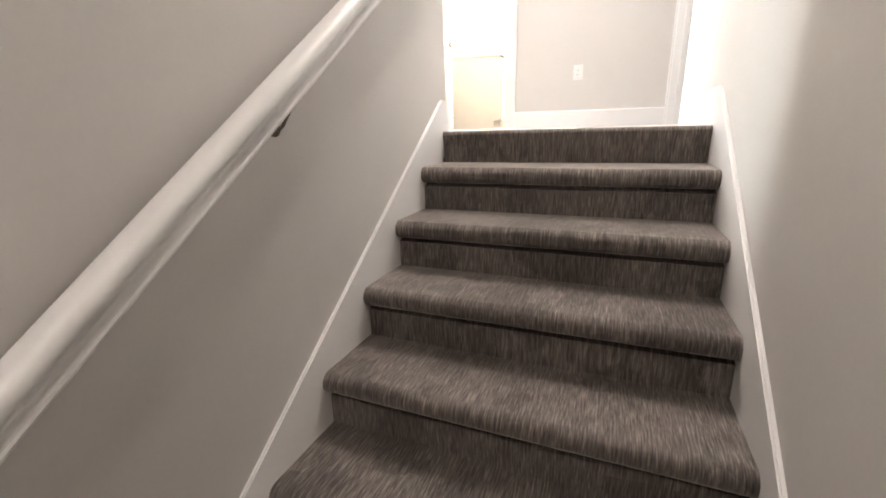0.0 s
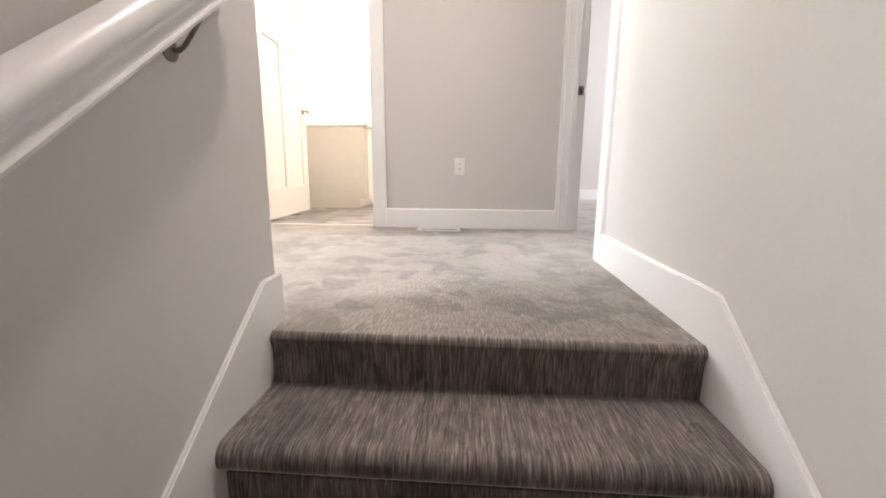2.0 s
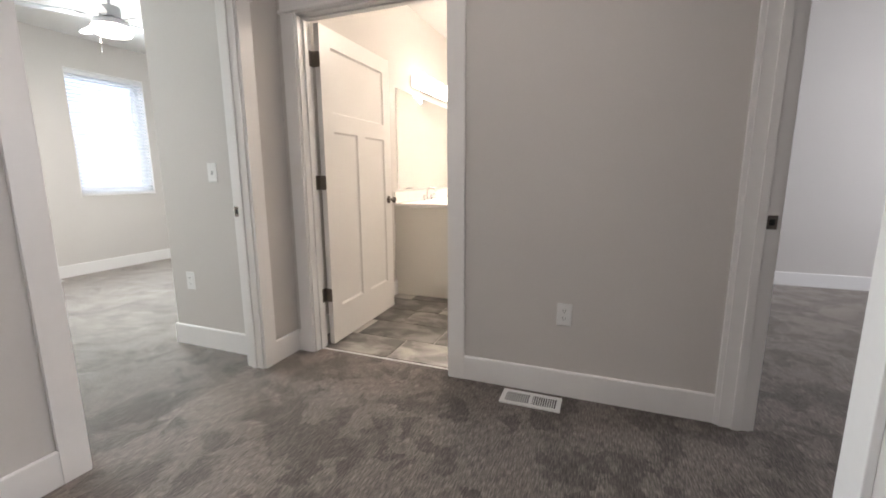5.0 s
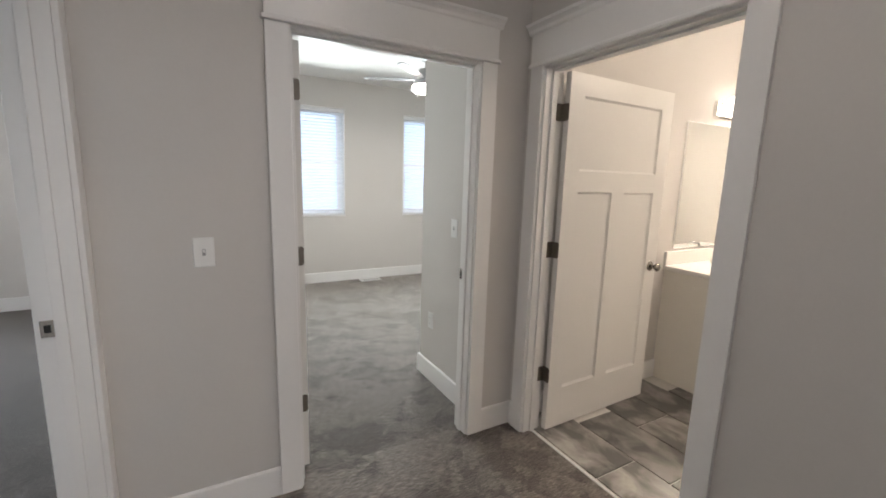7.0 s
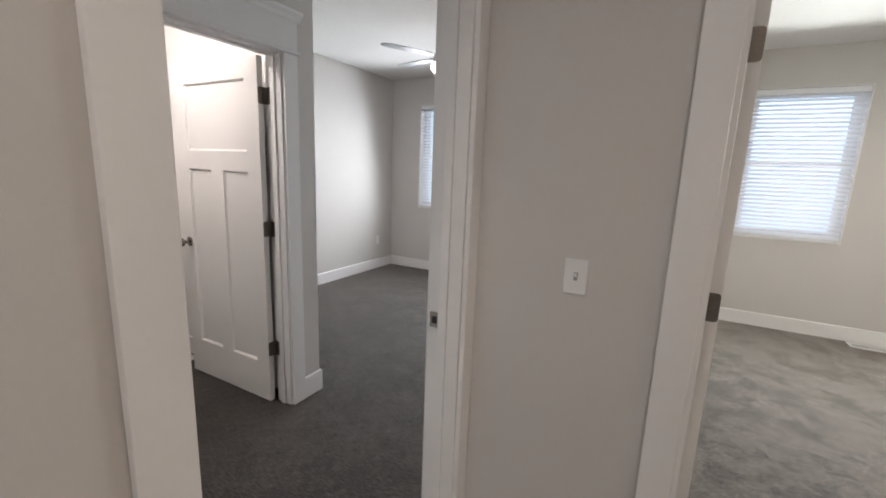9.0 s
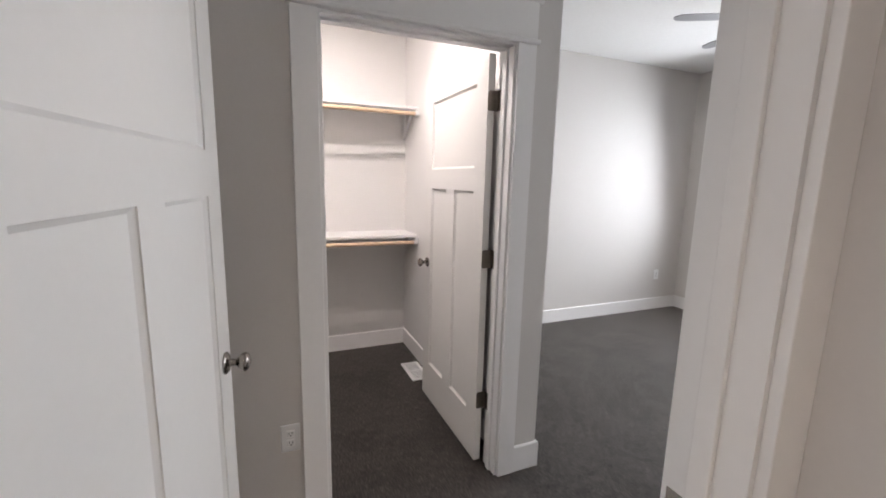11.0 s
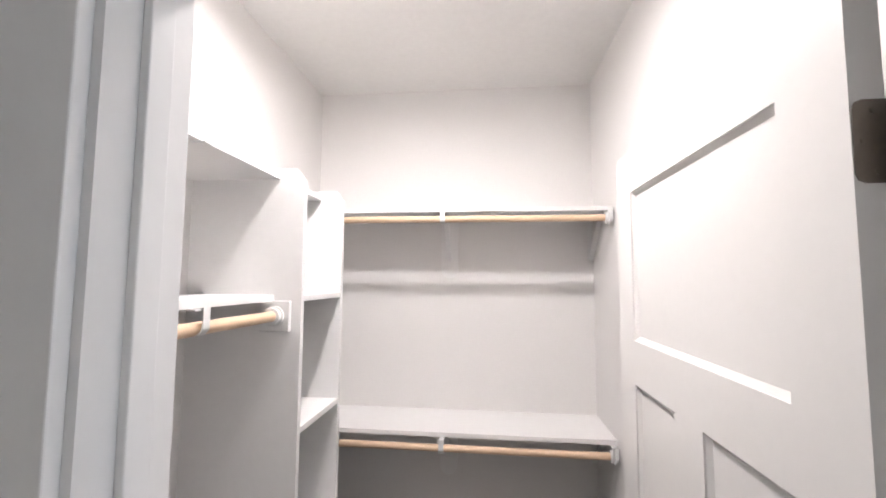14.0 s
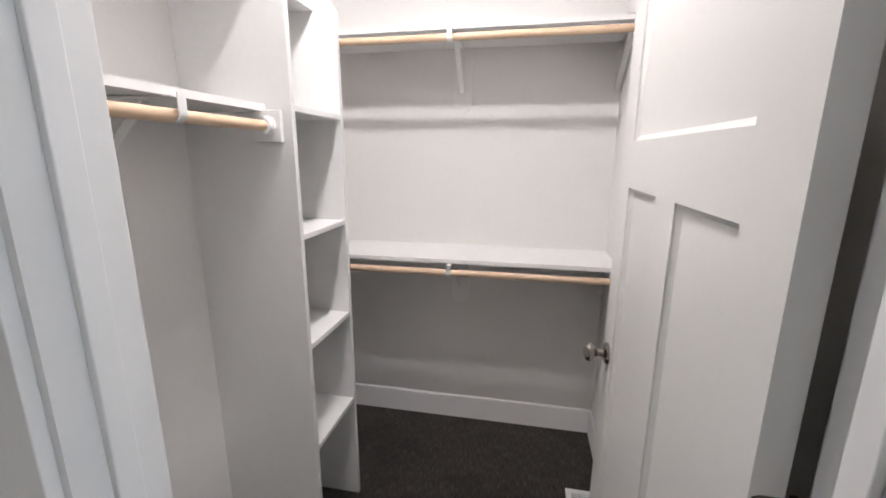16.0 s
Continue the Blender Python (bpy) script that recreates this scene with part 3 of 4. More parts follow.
def doorway(name, m, width, s, wall_t, turn=None, label="", outer=(0.092, 0.092, 0.012, 0.012), inner=(0.092, 0.092, 0.012, 0.012), strike=True):
    """A doorway whose hinge jamb stands at the origin of m: opening along +x, leaf flush with the face y=0, wall towards s*y.
    turn: the leaf's swing in degrees, None for no leaf in view."""
    d = thing(name, label, "door", m, kind="structure")
    far = s * wall_t
    for a, b in ((-J, 0.0), (width, width + J)):
        bm = bmesh.new()
        box(bm, a, b, 0, far, 0, HEAD + J)
        part("jamb", bm, TRIM, d)
    bm = bmesh.new()
    box(bm, 0.0, width, 0, far, HEAD, HEAD + J)
    part("head_jamb", bm, TRIM, d)
    for a, b, z0, z1 in ((0.0, 0.011, 0.0, HEAD - 0.011), (width - 0.011, width, 0.0, HEAD - 0.011), (0.0, width, HEAD - 0.011, HEAD)):
        bm = bmesh.new()
        soft_box(bm, a, b, s * 0.038, s * 0.072, z0, z1, 0.002)
        part("door_stop", bm, TRIM, d)
    casing(d, width, s, 0.0, -s, *inner)
    casing(d, width, s, far, s, *outer)
    if strike:
        bm = bmesh.new()
        c = s * 0.019
        soft_box(bm, width - 0.0015, width + 0.001, c - 0.019, c + 0.019, 0.94 - 0.029, 0.94 + 0.029, 0.0008, 1)
        plate = part("strike_plate", bm, NICKEL, d, "satin nickel strike plate")
        bm = bmesh.new()
        box(bm, width - 0.003, width - 0.0012, c - 0.009, c + 0.009, 0.94 - 0.013, 0.94 + 0.013)
        part("latch_hole", bm, DARK, plate)
    if turn is not None:
        leaf = door_leaf(d, width, HEAD - 0.006, s, turn)
        for z in (0.352, 1.094, 1.835):
            hinge(d, z, s, turn)
    return d


doorway("door_1", pose(-2.165, W_A[0], 0, 0, 0, 90), W_A[1] - W_A[0], -1, 0.115, 91, "white doorway into a sunlit bedroom, leaf open")
doorway("door_2", pose(W_B[1], 1.965, 0, 0, 0, 180), W_B[1] - W_B[0], -1, 0.12, 81.5, "white doorway into the closet-side bedroom, leaf open", outer=(0.083, 0.075, 0.012, 0.0), inner=(0.040, 0.092, 0.0, 0.012))
doorway("door_3", pose(W_CL[0], 0.65, 0), W_CL[1] - W_CL[0], 1, 0.115, -90, "white doorway into the walk-in closet, leaf open", inner=(0.092, 0.092, 0.0, 0.012))
doorway("door_4", pose(W_BATH[0], 4.135, 0), W_BATH[1] - W_BATH[0], -1, 0.115, 91.5, "white doorway into the lit bathroom, leaf open", inner=(0.092, 0.092, 0.012, 0.012))
doorway("door_5", pose(0.46, W_C[0], 0, 0, 0, 90), W_C[1] - W_C[0], 1, 0.12, None, "white doorway into a bright side room", outer=(0.092, 0.024, 0.012, 0.0), inner=(0.092, 0.024, 0.012, 0.0))

# ---- windows ----
slat_bm = bmesh.new()
prof = [(-0.024, -0.0012), (-0.012, 0.0012), (0.0, 0.002), (0.012, 0.0012), (0.024, -0.0012), (0.012, -0.0012), (0.0, -0.0004), (-0.012, -0.0012)]
prism(slat_bm, prof, "y", -0.425, 0.425)
SLAT_MESH = mesh("slat", slat_bm, SLAT, True)


def window(name, y0, y1, label):
    """Single-hung vinyl window set in the wall, drywall returns, with a lowered slatted blind."""
    w = thing(name, label, "window", pose(-5.93, (y0 + y1) / 2, WIN_Z[0]), kind="structure")
    hw, h = (y1 - y0) / 2, WIN_Z[1] - WIN_Z[0]
    bm = bmesh.new()
    for a, b, c, d in ((-hw, -hw + 0.045, 0, h), (hw - 0.045, hw, 0, h), (-hw + 0.045, hw - 0.045, 0, 0.045), (-hw + 0.045, hw - 0.045, h - 0.045, h)):
        box(bm, -0.17, -0.10, a, b, c, d)
    part("window_frame", bm, VINYL, w)
    for z0, z1, x in ((0.045, h / 2 + 0.015, -0.115), (h / 2 - 0.015, h - 0.045, -0.145)):
        bm = bmesh.new()
        for a, b, c, d in ((-hw + 0.045, -hw + 0.08, z0, z1), (hw - 0.08, hw - 0.045, z0, z1), (-hw + 0.08, hw - 0.08, z0, z0 + 0.035), (-hw + 0.08, hw - 0.08, z1 - 0.035, z1)):
            box(bm, x - 0.014, x + 0.014, a, b, c, d)
        sash = part("sash", bm, VINYL, w)
        bm = bmesh.new()
        box(bm, x - 0.003, x + 0.003, -hw + 0.08, hw - 0.08, z0 + 0.035, z1 - 0.035)
        pane = part("pane", bm, GLASS, sash)
        pane.visible_shadow = False
    for name, a, c, d, e in (("jamb_liner", -hw, -hw + 0.008, 0.0, h), ("jamb_liner", hw - 0.008, hw, 0.0, h), ("head_liner", -hw + 0.008, hw - 0.008, h - 0.008, h)):
        bm = bmesh.new()
        box(bm, -0.10, 0.003, a, c, d, e)
        part(name, bm, TRIM, w)
    bm = bmesh.new()
    soft_box(bm, -0.10, 0.012, -hw, hw, -0.014, 0.004, 0.003)
    part("window_sill", bm, TRIM, w)
    blind = thing("window_blind", "white horizontal slatted blind, lowered and tilted half open", "blind", pose(-5.93, (y0 + y1) / 2, WIN_Z[0]), group="bedroom blinds")
    bm = bmesh.new()
    soft_box(bm, -0.048, -0.002, -hw + 0.010, hw - 0.010, h - 0.062, h - 0.012, 0.003)
    part("headrail", bm, VINYL, blind)
    n = 33
    for i in range(n):
        sl = new("slat", SLAT_MESH)
        sl.parent = blind
        sl.matrix_basis = pose(-0.027, 0, 0.045 + i * (h - 0.118) / (n - 1), 0, 37, 0)
    bm = bmesh.new()
    soft_box(bm, -0.050, -0.006, -hw + 0.012, hw - 0.012, 0.008, 0.024, 0.003)
    part("bottom_rail", bm, VINYL, blind)
    for y in (-hw * 0.62, hw * 0.62):
        bm = bmesh.new()
        tube(bm, (-0.003, y, 0.02), (-0.003, y, h - 0.05), 0.0012, 6)
        part("ladder_cord", bm, VINYL, blind)


window("window_1", *WIN_A1, "white single-hung window full of bright daylight")
window("window_2", *WIN_A2, "white single-hung window full of bright daylight")
window("window_3", *WIN_B, "white single-hung window full of bright daylight")
window("window_4", *WIN_B2, "white single-hung window full of bright daylight")

# ---- lamps and fans ----


def ceiling_light(x, y, label):
    """Flush disc light with a white rim."""
    t = thing("ceiling_light", label, "light", pose(x, y, CEIL))
    bm = bmesh.new()
    lathe(bm, [(0.155, 0.0), (0.16, -0.02), (0.15, -0.034), (0.135, -0.036)], Matrix(), 32)
    part("rim", bm, METAL_WHITE, t, smooth=True)
    bm = bmesh.new()
    lathe(bm, [(0.134, -0.034), (0.128, -0.042), (0.08, -0.049), (0.01, -0.051)], Matrix(), 32)
    part("diffuser", bm, LIT, t, smooth=True)


ceiling_light(-0.86, 3.15, "unseen hall ceiling light, assumed to be a round white flush disc")
ceiling_light(-0.19, 2.28, "round white flush light at the head of the stairs")
# unseen fixture, added to go with the lower stairs' fill
ceiling_light(-0.10, -1.30, "unseen round white flush light added over the lower stairs")
# unseen fixture, added to go with the bathroom fill
ceiling_light(-0.75, 5.75, "unseen round white flush light added on the bathroom ceiling")
ceiling_light(-1.68, 0.04, "round white flush light on the closet ceiling")


def ceiling_fan(x, y, spin):
    f = thing("ceiling_fan", "grey ceiling fan with thin blades and lit drum light", "ceiling fan", pose(x, y, CEIL, 0, 0, spin), group="bedroom fans")
    bm = bmesh.new()
    lathe(bm, [(0.066, 0.0), (0.066, -0.012), (0.050, -0.055), (0.022, -0.066)], Matrix())
    part("canopy", bm, FAN_GREY, f, smooth=True)
    bm = bmesh.new()
    tube(bm, (0, 0, -0.06), (0, 0, -0.17), 0.013, 14)
    part("downrod", bm, FAN_GREY, f, smooth=True)
    bm = bmesh.new()
    lathe(bm, [(0.025, -0.135), (0.070, -0.142), (0.078, -0.152), (0.078, -0.225), (0.070, -0.232)], Matrix(), 32)
    part("motor", bm, FAN_GREY, f, smooth=True)
    bm = bmesh.new()
    lathe(bm, [(0.060, -0.226), (0.060, -0.252), (0.122, -0.256), (0.130, -0.268), (0.130, -0.300), (0.126, -0.308)], Matrix(), 32)
    part("light_housing", bm, FAN_GREY, f, smooth=True)
    bm = bmesh.new()
    lathe(bm, [(0.138, -0.306), (0.145, -0.314), (0.145, -0.345), (0.128, -0.366), (0.06, -0.378), (0.01, -0.380)], Matrix(), 32)
    part("shade", bm, LIT, f, "lit white glass drum", smooth=True)
    for i in range(5):
        m = pose(0, 0, -0.240, 0, 0, 72 * i) @ pose(0, 0, 0, 4, 0, 0)
        o = [(0.17, -0.032), (0.24, -0.040), (0.56, -0.044), (0.62, -0.036), (0.645, -0.012), (0.645, 0.012), (0.62, 0.036), (0.56, 0.044), (0.24, 0.040), (0.17, 0.032)]
        bm = bmesh.new()
        prism(bm, o, "z", -0.003, 0.003)
        bm.transform(m)
        blade = part("blade", bm, FAN_GREY, f)
        bm = bmesh.new()
        prism(bm, [(0.09, -0.02), (0.15, -0.018), (0.23, -0.034), (0.23, 0.034), (0.15, 0.018), (0.09, 0.02)], "z", -0.008, -0.0032)
        bm.transform(m)
        part("blade_iron", bm, FAN_GREY, blade)
    bm = bmesh.new()
    tube(bm, (0.09, 0.02, -0.33), (0.09, 0.02, -0.50), 0.0008, 5)
    tube(bm, (0.09, 0.02, -0.53), (0.09, 0.02, -0.50), 0.0045, 8, 0.002)
    part("pull_chain", bm, FAN_GREY, f)


ceiling_fan(-4.26, 4.50, 240)
ceiling_fan(-4.25, 0.735, -30)

# ---- handrail ----
rail = thing("handrail", "white painted wooden handrail on dark metal brackets", "handrail")
RX, RY, SL = -0.728, 1.935, 0.73
# rounded cap over a narrower grooved base
ring = [(-0.018, -0.072), (0.018, -0.072), (0.024, -0.069), (0.026, -0.064), (0.024, -0.059), (0.016, -0.056), (0.0115, -0.050), (0.013, -0.043), (0.024, -0.037), (0.031, -0.032), (0.034, -0.024), (0.033, -0.014), (0.026, -0.004), (0.012, 0.0)]
ring = ring + [(-p, q) for p, q in ring[::-1] if abs(p) != 0.018]
bm = bmesh.new()
rz = lambda y: 0.917 + SL * (y - 1.946)
sweep(bm, [(RX, -1.9, rz(-1.9)), (RX, 0.0, rz(0.0)), (RX, RY, rz(RY))], ring)
part("rail", bm, TRIM, rail, smooth=True)
bm = bmesh.new()
sweep(bm, [(-0.80, RY - 0.036, rz(RY - 0.036) + 0.006), (RX - 0.004, RY - 0.036, rz(RY - 0.036) + 0.006)], ring)
part("wall_return", bm, TRIM, rail, smooth=True)
for y in (0.09, 0.926, 1.762):
    z = rz(y)
    bm = bmesh.new()
    lathe(bm, [(0.021, 0.0), (0.021, 0.003), (0.015, 0.007), (0.007, 0.009)], pose(-0.80, y, z - 0.150, 0, 90, 0))
    path = [(-0.795, y, z - 0.150), (-0.784, y, z - 0.153), (-0.772, y + 0.001, z - 0.146), (-0.752, y + 0.004, z - 0.118), (-0.736, y + 0.008, z - 0.093)]
    for p, q, w in zip(path, path[1:], (0.0052, 0.005, 0.0046, 0.004)):
        tube(bm, p, q, w, 10, w - 0.0008)
    box(bm, -0.011, 0.011, -0.020, 0.020, -0.0015, 0.0015, pose(RX, y + 0.012, rz(y + 0.012) - 0.0907, math.degrees(math.atan(SL)), 0, 0))
    part("bracket", bm, BRONZE, rail, "dark metal rail bracket", smooth=True)

# ---- plates and registers ----


def wall_plate(kind, m):
    """A cover plate; local x right, y up, z out of the wall."""
    words = {"outlet": "white duplex outlet plate on the wall", "switch": "white light switch plate on the wall"}[kind]
    p = thing("wall_" + kind, words, kind, m, group="wall plates")
    bm = bmesh.new()
    soft_box(bm, -0.037, 0.037, -0.059, 0.059, 0.0, 0.006, 0.004)
    part("plate", bm, PLASTIC, p)
    if kind == "outlet":
        for dy in (-0.0195, 0.0195):
            bm = bmesh.new()
            soft_box(bm, -0.016, 0.016, dy - 0.014, dy + 0.014, 0.005, 0.0085, 0.003)
            r = part("receptacle", bm, PLASTIC, p)
            bm = bmesh.new()
            box(bm, -0.0075, -0.005, dy - 0.001, dy + 0.007, 0.0084, 0.0089)
            box(bm, 0.005, 0.0075, dy - 0.001, dy + 0.006, 0.0084, 0.0089)
            tube(bm, (0, dy - 0.0075, 0.0083), (0, dy - 0.0075, 0.0089), 0.0026, 8)
            part("slots", bm, DARK, r)
    else:
        bm = bmesh.new()
        soft_box(bm, -0.006, 0.006, -0.013, 0.013, 0.005, 0.008, 0.001)
        well = part("toggle_well", bm, FAN_GREY, p)
        bm = bmesh.new()
        box(bm, -0.004, 0.004, -0.003, 0.007, 0.006, 0.014, pose(0, 0, 0, -18, 0, 0))
        part("toggle", bm, PLASTIC, well)


def on_wall(x, y, z, facing):
    return pose(x, y, z, 90, 0, {"-y": 0, "+x": 90, "+y": 180, "-x": -90}[facing])


wall_plate("outlet", on_wall(-0.36, 4.02, 0.44, "-y"))
wall_plate("switch", on_wall(-2.05, 2.445, 1.157, "+x"))
wall_plate("switch", on_wall(-2.458, 3.83, 1.16, "-y"))
wall_plate("outlet", on_wall(-2.75, 3.83, 0.455, "-y"))
wall_plate("outlet", on_wall(-1.405, 0.765, 0.438, "+y"))
wall_plate("outlet", on_wall(-5.58, -1.07, 0.42, "+y"))
wall_plate("outlet", on_wall(-5.93, 3.01, 0.45, "+x"))
wall_plate("switch", on_wall(0.34, 2.67, 1.18, "-x"))


def register(x, y, turn):
    """Floor register: white stamped frame with louvres over a dark well."""
    r = thing("floor_register", "white metal floor register set in the carpet", "vent", pose(x, y, 0.0, 0, 0, turn), group="floor registers")
    L, W = 0.150, 0.068
    bm = bmesh.new()
    for a, b, c, d in ((-L, L, -W, -W + 0.022), (-L, L, W - 0.022, W), (-L, -L + 0.024, -W + 0.022, W - 0.022), (L - 0.024, L, -W + 0.022, W - 0.022), (-0.009, 0.009, -W + 0.022, W - 0.022)):
        box(bm, a, b, c, d, 0.0, 0.007)
    part("frame", bm, METAL_WHITE, r)
    bm = bmesh.new()
    box(bm, -L + 0.02, L - 0.02, -W + 0.02, W - 0.02, 0.0005, 0.002)
    part("well", bm, DARK, r)
    for i in range(22):
        x = -L + 0.031 + i * 0.0112
        if abs(x) < 0.012:
            continue
        bm = bmesh.new()
        box(bm, x - 0.0022, x + 0.0022, -W + 0.022, W - 0.022, 0.001, 0.0058)
        part("louvre", bm, METAL_WHITE, r)


register(-0.497, 3.905, 0)
register(-2.36, -0.47, 90)
register(-5.82, 4.44, 90)

# ---- closet shelving ----


def shelf_board(name, x0, x1, y0, y1, z, label, edge, group="closet shelves"):
    """A melamine board with a thin edge band along its front, which faces +y or -x."""
    t = thing(name, label, "shelf", group=group)
    w = 0.0015
    bm = bmesh.new()
    box(bm, x0 + (w if edge == "-x" else 0), x1, y0, y1 - (w if edge == "+y" else 0), z - 0.019, z)
    part("board", bm, SHELF, t)
    bm = bmesh.new()
    if edge == "+y":
        box(bm, x0, x1, y1 - w + 0.0001, y1, z - 0.0192, z + 0.0002)
    else:
        box(bm, x0, x0 + w - 0.0001, y0, y1, z - 0.0192, z + 0.0002)
    part("edge_band", bm, SHELF, t)
    return t


def shelf_bracket(m, reach=0.358, hook=True, backer=True):
    """Stamped white shelf and rod bracket: wall leg, shelf arm, curved brace and rod hook. Local x out of the wall, z up, shelf underside at z=0."""
    b = thing("shelf_bracket", "white metal shelf and rod bracket", "bracket", m, group="closet brackets")
    bm = bmesh.new()
    if backer:
        back = [(-0.044, 0.0), (-0.044, -0.250)] + [(-0.044 * math.cos(w), -0.254 - 0.044 * math.sin(w)) for w in [math.pi * i / 12 for i in range(1, 12)]] + [(0.044, -0.250), (0.044, 0.0)]
        prism(bm, back, "x", 0.0, 0.011)
        part("backer_board", bm, SHELF, b, "white painted backer board with a rounded end")
        bm = bmesh.new()
    soft_box(bm, 0.0115, 0.0145, -0.012, 0.012, -0.205, -0.001, 0.001, 1)
    part("wall_leg", bm, METAL_WHITE, b)
    bm = bmesh.new()
    soft_box(bm, 0.015, reach, -0.010, 0.010, -0.005, -0.001, 0.001, 1)
    part("shelf_arm", bm, METAL_WHITE, b)
    bm = bmesh.new()
    a, c = Vector((0.015, 0, -0.205)), Vector((0.225, 0, -0.007))
    d = (c - a).length
    box(bm, 0, d, -0.011, 0.011, -0.0025, 0.0025, Matrix.Translation(a) @ Vector((c - a)).to_track_quat("X", "Z").to_matrix().to_4x4())
    part("brace", bm, METAL_WHITE, b)
    if hook:
        bm = bmesh.new()
        bend = [-math.pi * i / 10 for i in range(10)]
        outer = [(reach + 0.0205, 0.004)] + [(reach + 0.0205 * math.cos(w), -0.037 + 0.0205 * math.sin(w)) for w in bend]
        inner = [(reach + 0.0175 * math.cos(w), -0.037 + 0.0175 * math.sin(w)) for w in bend[::-1]] + [(reach + 0.0175, 0.004)]
        prism(bm, outer + inner, "y", -0.011, 0.011)
        part("rod_hook", bm, METAL_WHITE, b)
    return b


def rod(a, b):
    t = thing("closet_rod", "round pale wooden closet rod", "rod", group="closet rods")
    bm = bmesh.new()
    tube(bm, a, b, 0.0150, 20)
    part("pole", bm, WOOD, t, smooth=True)
    return t


def rod_socket(t, m, backing=True):
    """White cup that holds a rod's end, on a small square block; local z along the rod."""
    bm = bmesh.new()
    lathe(bm, [(0.030, 0.0), (0.030, 0.004), (0.024, 0.006), (0.024, 0.018), (0.018, 0.018)], m)
    part("socket", bm, PLASTIC, t, smooth=True)
    if backing:
        bm = bmesh.new()
        soft_box(bm, -0.045, 0.045, -0.045, 0.045, -0.016, 0.0, 0.002)
        bm.transform(m)
        part("block", bm, SHELF, t)


BACK, SIDE, EAST = -1.066, -2.456, -1.004
for z in (2.015, 1.030):
    t = shelf_board("closet_shelf", SIDE, EAST, BACK, -0.735, z, "white shelf along the closet's back wall", "+y")
    r = rod((SIDE + 0.022, -0.712, z - 0.056), (EAST - 0.004, -0.712, z - 0.056))
    rod_socket(r, pose(SIDE + 0.0195, -0.712, z - 0.056, 0, 90, 0), False)
    shelf_bracket(pose(-1.725, BACK, z - 0.019, 0, 0, 90))
    shelf_bracket(pose(SIDE + 0.018, BACK, z - 0.019, 0, 0, 90), backer=False)

# side shelves towards the doorway
for z, front, by in ((2.012, -1.292, 0.266), (1.640, -1.286, 0.268)):
    t = shelf_board("closet_shelf", front, EAST, -0.080, 0.65, z, "white shelf on the closet's side wall", "-x")
    shelf_bracket(pose(EAST, by, z - 0.019, 0, 0, 180), 0.298 if z < 1.8 else 0.300, z < 1.8)
r = rod((-1.298, 0.63, 1.578), (-1.298, -0.062, 1.578))
rod_socket(r, pose(-1.298, -0.0635, 1.578, -90, 0, 0))
rod_socket(r, pose(-1.298, 0.6335, 1.578, 90, 0, 0))
tower = thing("shelf_tower", "tall white open shelf tower built into the closet", "shelf unit")
FX = -1.372
for y in (-0.080, -0.412):
    bm = bmesh.new()
    prism(bm, [(EAST, 0.0), (FX, 0.0), (FX, 1.985), (FX + 0.028, 2.025), (EAST, 2.025)], "y", y - 0.019, y)
    bmesh.ops.bevel(bm, geom=[e for e in bm.edges if abs(e.verts[0].co.y - e.verts[1].co.y) > 0.01], offset=0.0015, segments=1, affect="EDGES")
    part("side_panel", bm, SHELF, tower)
for z in (2.008, 1.640, 1.250, 0.872, 0.482):
    bm = bmesh.new()
    soft_box(bm, -1.288 if z > 2 else FX + 0.002, EAST, -0.412, -0.099, z - 0.019, z, 0.002)
    part("shelf", bm, SHELF, tower)

# ---- bathroom ----
vanity = thing("bathroom_vanity", "cream painted vanity with panelled door fronts", "vanity")
bm = bmesh.new()
prism(bm, [(-2.05, 0.0), (-1.475, 0.0), (-1.475, 0.10), (-1.405, 0.10), (-1.405, 0.845), (-2.05, 0.845)], "y", 5.43, 7.08)
part("body", bm, CABINET, vanity)
for i in range(4):
    y0 = 5.455 + i * 0.405
    bm = bmesh.new()
    soft_box(bm, -1.404, -1.385, y0, y0 + 0.38, 0.12, 0.82, 0.003)
    d = part("cabinet_door", bm, CABINET, vanity)
    bm = bmesh.new()
    for a, b, c, e in ((y0, y0 + 0.06, 0.12, 0.82), (y0 + 0.32, y0 + 0.38, 0.12, 0.82), (y0 + 0.06, y0 + 0.32, 0.12, 0.18), (y0 + 0.06, y0 + 0.32, 0.76, 0.82)):
        box(bm, -1.3848, -1.379, a, b, c, e)
    part("door_frame", bm, CABINET, d)
top = thing("countertop", "white cultured marble vanity top with side splash", "countertop")
bm = bmesh.new()
soft_box(bm, -2.05, -1.36, 5.41, 7.10, 0.846, 0.880, 0.006)
part("slab", bm, CERAMIC, top)
bm = bmesh.new()
soft_box(bm, -2.05, -2.03, 5.41, 7.10, 0.8805, 0.985, 0.003)
part("backsplash", bm, CERAMIC, top)
faucet = thing("faucet", "chrome lavatory faucet on the vanity top", "faucet")
bm = bmesh.new()
sweep(bm, [(-1.96, 6.0, 0.88), (-1.96, 6.0, 0.97), (-1.945, 6.0, 1.0), (-1.90, 6.0, 1.005), (-1.86, 6.0, 0.985)], circle(0.012))
part("spout", bm, CHROME, faucet, smooth=True)
for y in (5.9, 6.1):
    bm = bmesh.new()
    tube(bm, (-1.96, y, 0.88), (-1.96, y, 0.925), 0.018, 12, 0.013)
    tube(bm, (-1.96, y, 0.93), (-1.91, y, 0.94), 0.007, 8)
    part("handle", bm, CHROME, faucet, smooth=True)
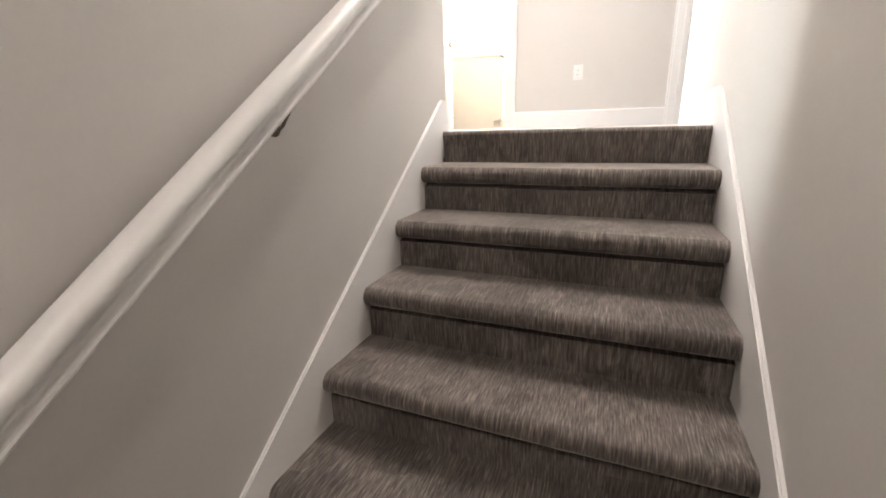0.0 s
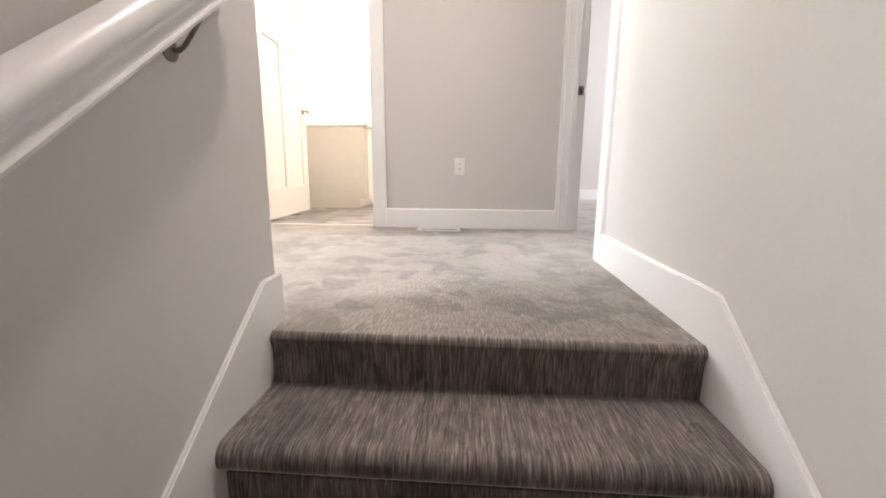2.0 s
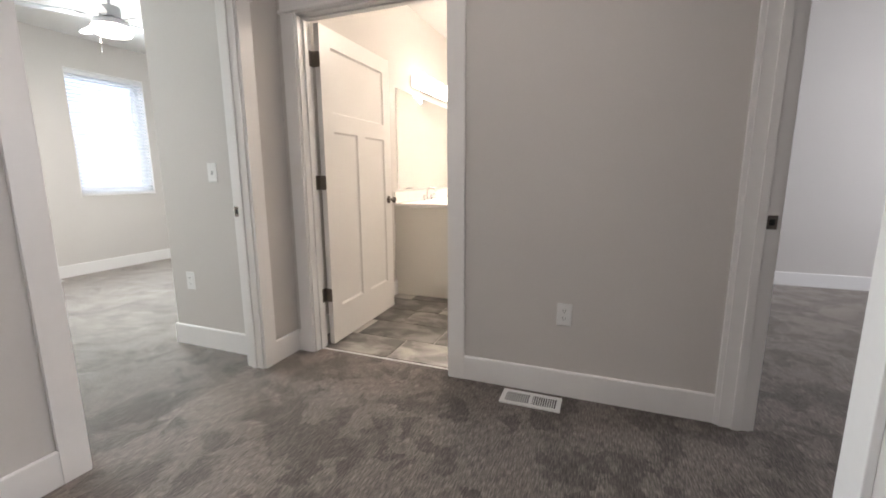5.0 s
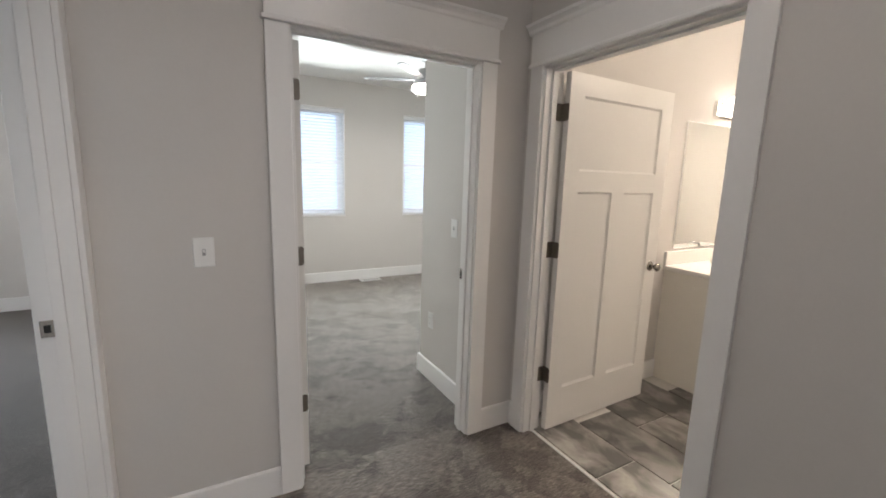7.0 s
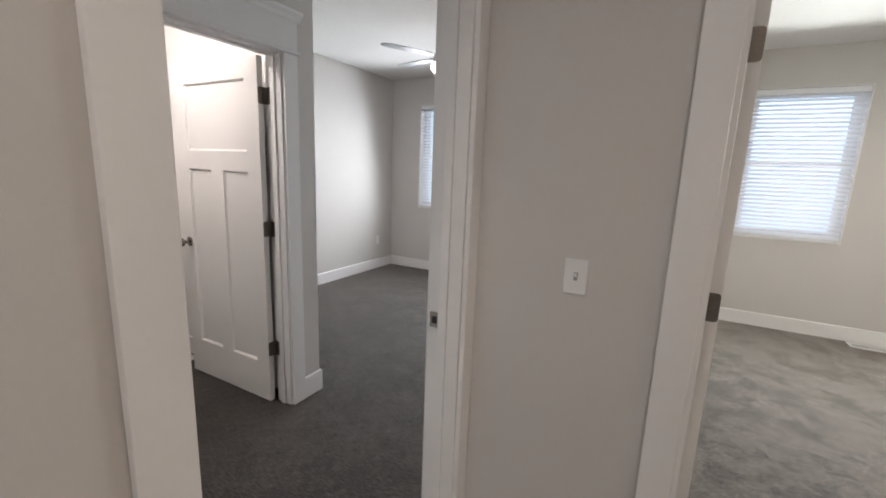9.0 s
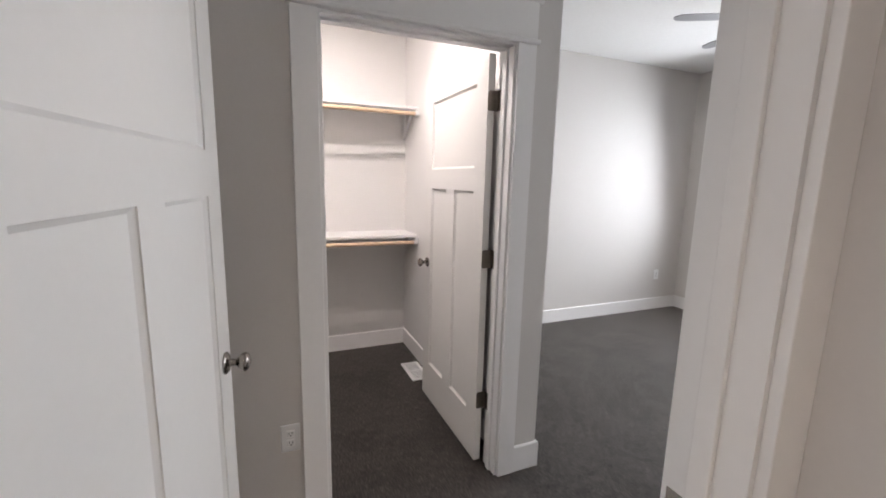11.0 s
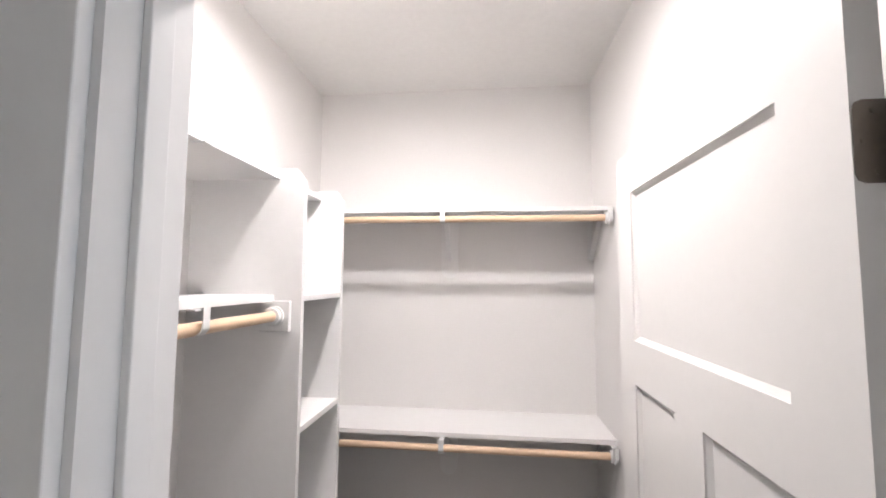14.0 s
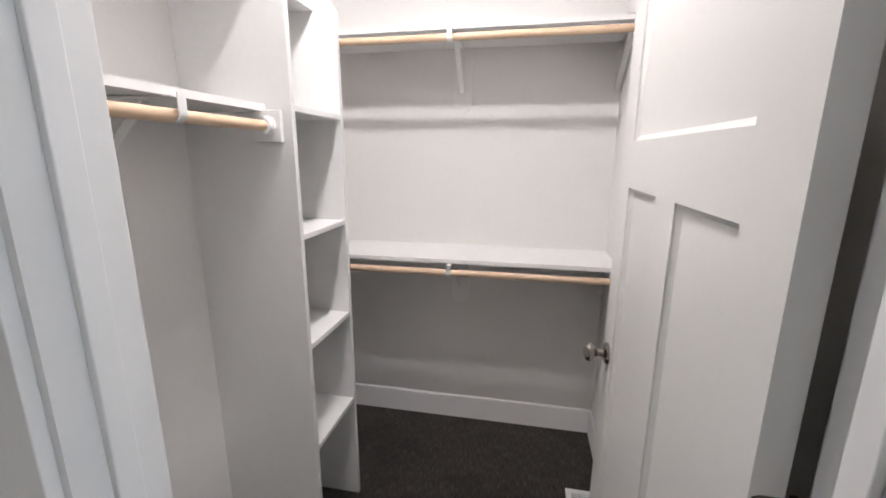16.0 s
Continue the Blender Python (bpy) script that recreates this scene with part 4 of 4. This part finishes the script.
mirror = thing("bathroom_mirror", "large frameless mirror over the vanity", "mirror")
bm = bmesh.new()
box(bm, -2.05, -2.044, 5.50, 6.95, 1.0, 1.93)
part("backing", bm, METAL_WHITE, mirror)
bm = bmesh.new()
box(bm, -2.0438, -2.0425, 5.503, 6.947, 1.003, 1.927)
part("silvered_glass", bm, MIRROR, mirror)
bar = thing("vanity_light", "bath bar light with five glowing shades", "light")
bm = bmesh.new()
soft_box(bm, -2.05, -2.02, 5.80, 6.85, 1.99, 2.10, 0.004)
part("back_plate", bm, CHROME, bar)
for i in range(5):
    y = 5.88 + i * 0.225
    bm = bmesh.new()
    lathe(bm, [(0.024, 0.06), (0.042, 0.045), (0.052, 0.01), (0.056, -0.045), (0.050, -0.058), (0.01, -0.060)], pose(-1.95, y, 2.06))
    part("shade", bm, LIT_WARM, bar, "glowing frosted glass shade", smooth=True)
    bm = bmesh.new()
    tube(bm, (-2.02, y, 2.06), (-1.95, y, 2.135), 0.008, 8)
    part("arm", bm, CHROME, bar)
lamp("bath_lamp", "AREA", (-1.87, 6.33, 2.05), (-0.9, 5.9, 1.0), 44, (1.0, 0.88, 0.72), 1.0, 0.14)
# added fill that brightens the open bathroom door; its source is unseen
lamp("bath_ceiling_fill", "POINT", (-0.75, 5.75, 2.55), (-0.75, 5.751, 0), 36, (1.0, 0.88, 0.72), 0.1)
strip = bmesh.new()
prism(strip, [(EDGE - 0.008, 0.0), (EDGE - 0.004, 0.004), (EDGE + 0.004, 0.004), (EDGE + 0.008, 0.0)], "x", W_BATH[0], W_BATH[1])
solid("trim_threshold", strip, METAL_WHITE, "pale metal strip between carpet and tile", "threshold")

# floor tiles, laid in a running bond
tile_bm = bmesh.new()
soft_box(tile_bm, -0.2965, 0.2965, -0.1465, 0.1465, -0.012, 0.0, 0.002, 1)
TILE_MESH = mesh("tile", tile_bm, TILE)
half_bm = bmesh.new()
soft_box(half_bm, -0.147, 0.147, -0.147, 0.147, -0.012, 0.0, 0.002, 1)
HALF_MESH = mesh("tile", half_bm, TILE)
for row in range(10):
    y = EDGE + 0.02 + 0.15 + row * 0.30
    if y > 6.95:
        break
    xs = [(-1.74 + 0.6 * i + 0.2 * (row % 3), TILE_MESH) for i in range(-1, 4)]
    for x, me in xs:
        if x - 0.297 < -2.1 or x + 0.297 > 0.36:
            side = -1 if x < -1 else 1
            x, me = (x + 0.15 if side < 0 else x - 0.15), HALF_MESH
            if x - 0.147 < -2.10 or x + 0.147 > 0.36:
                continue
        t = new("tile", me)
        t.parent = bath_floor
        t.location = (x, y, 0.0)
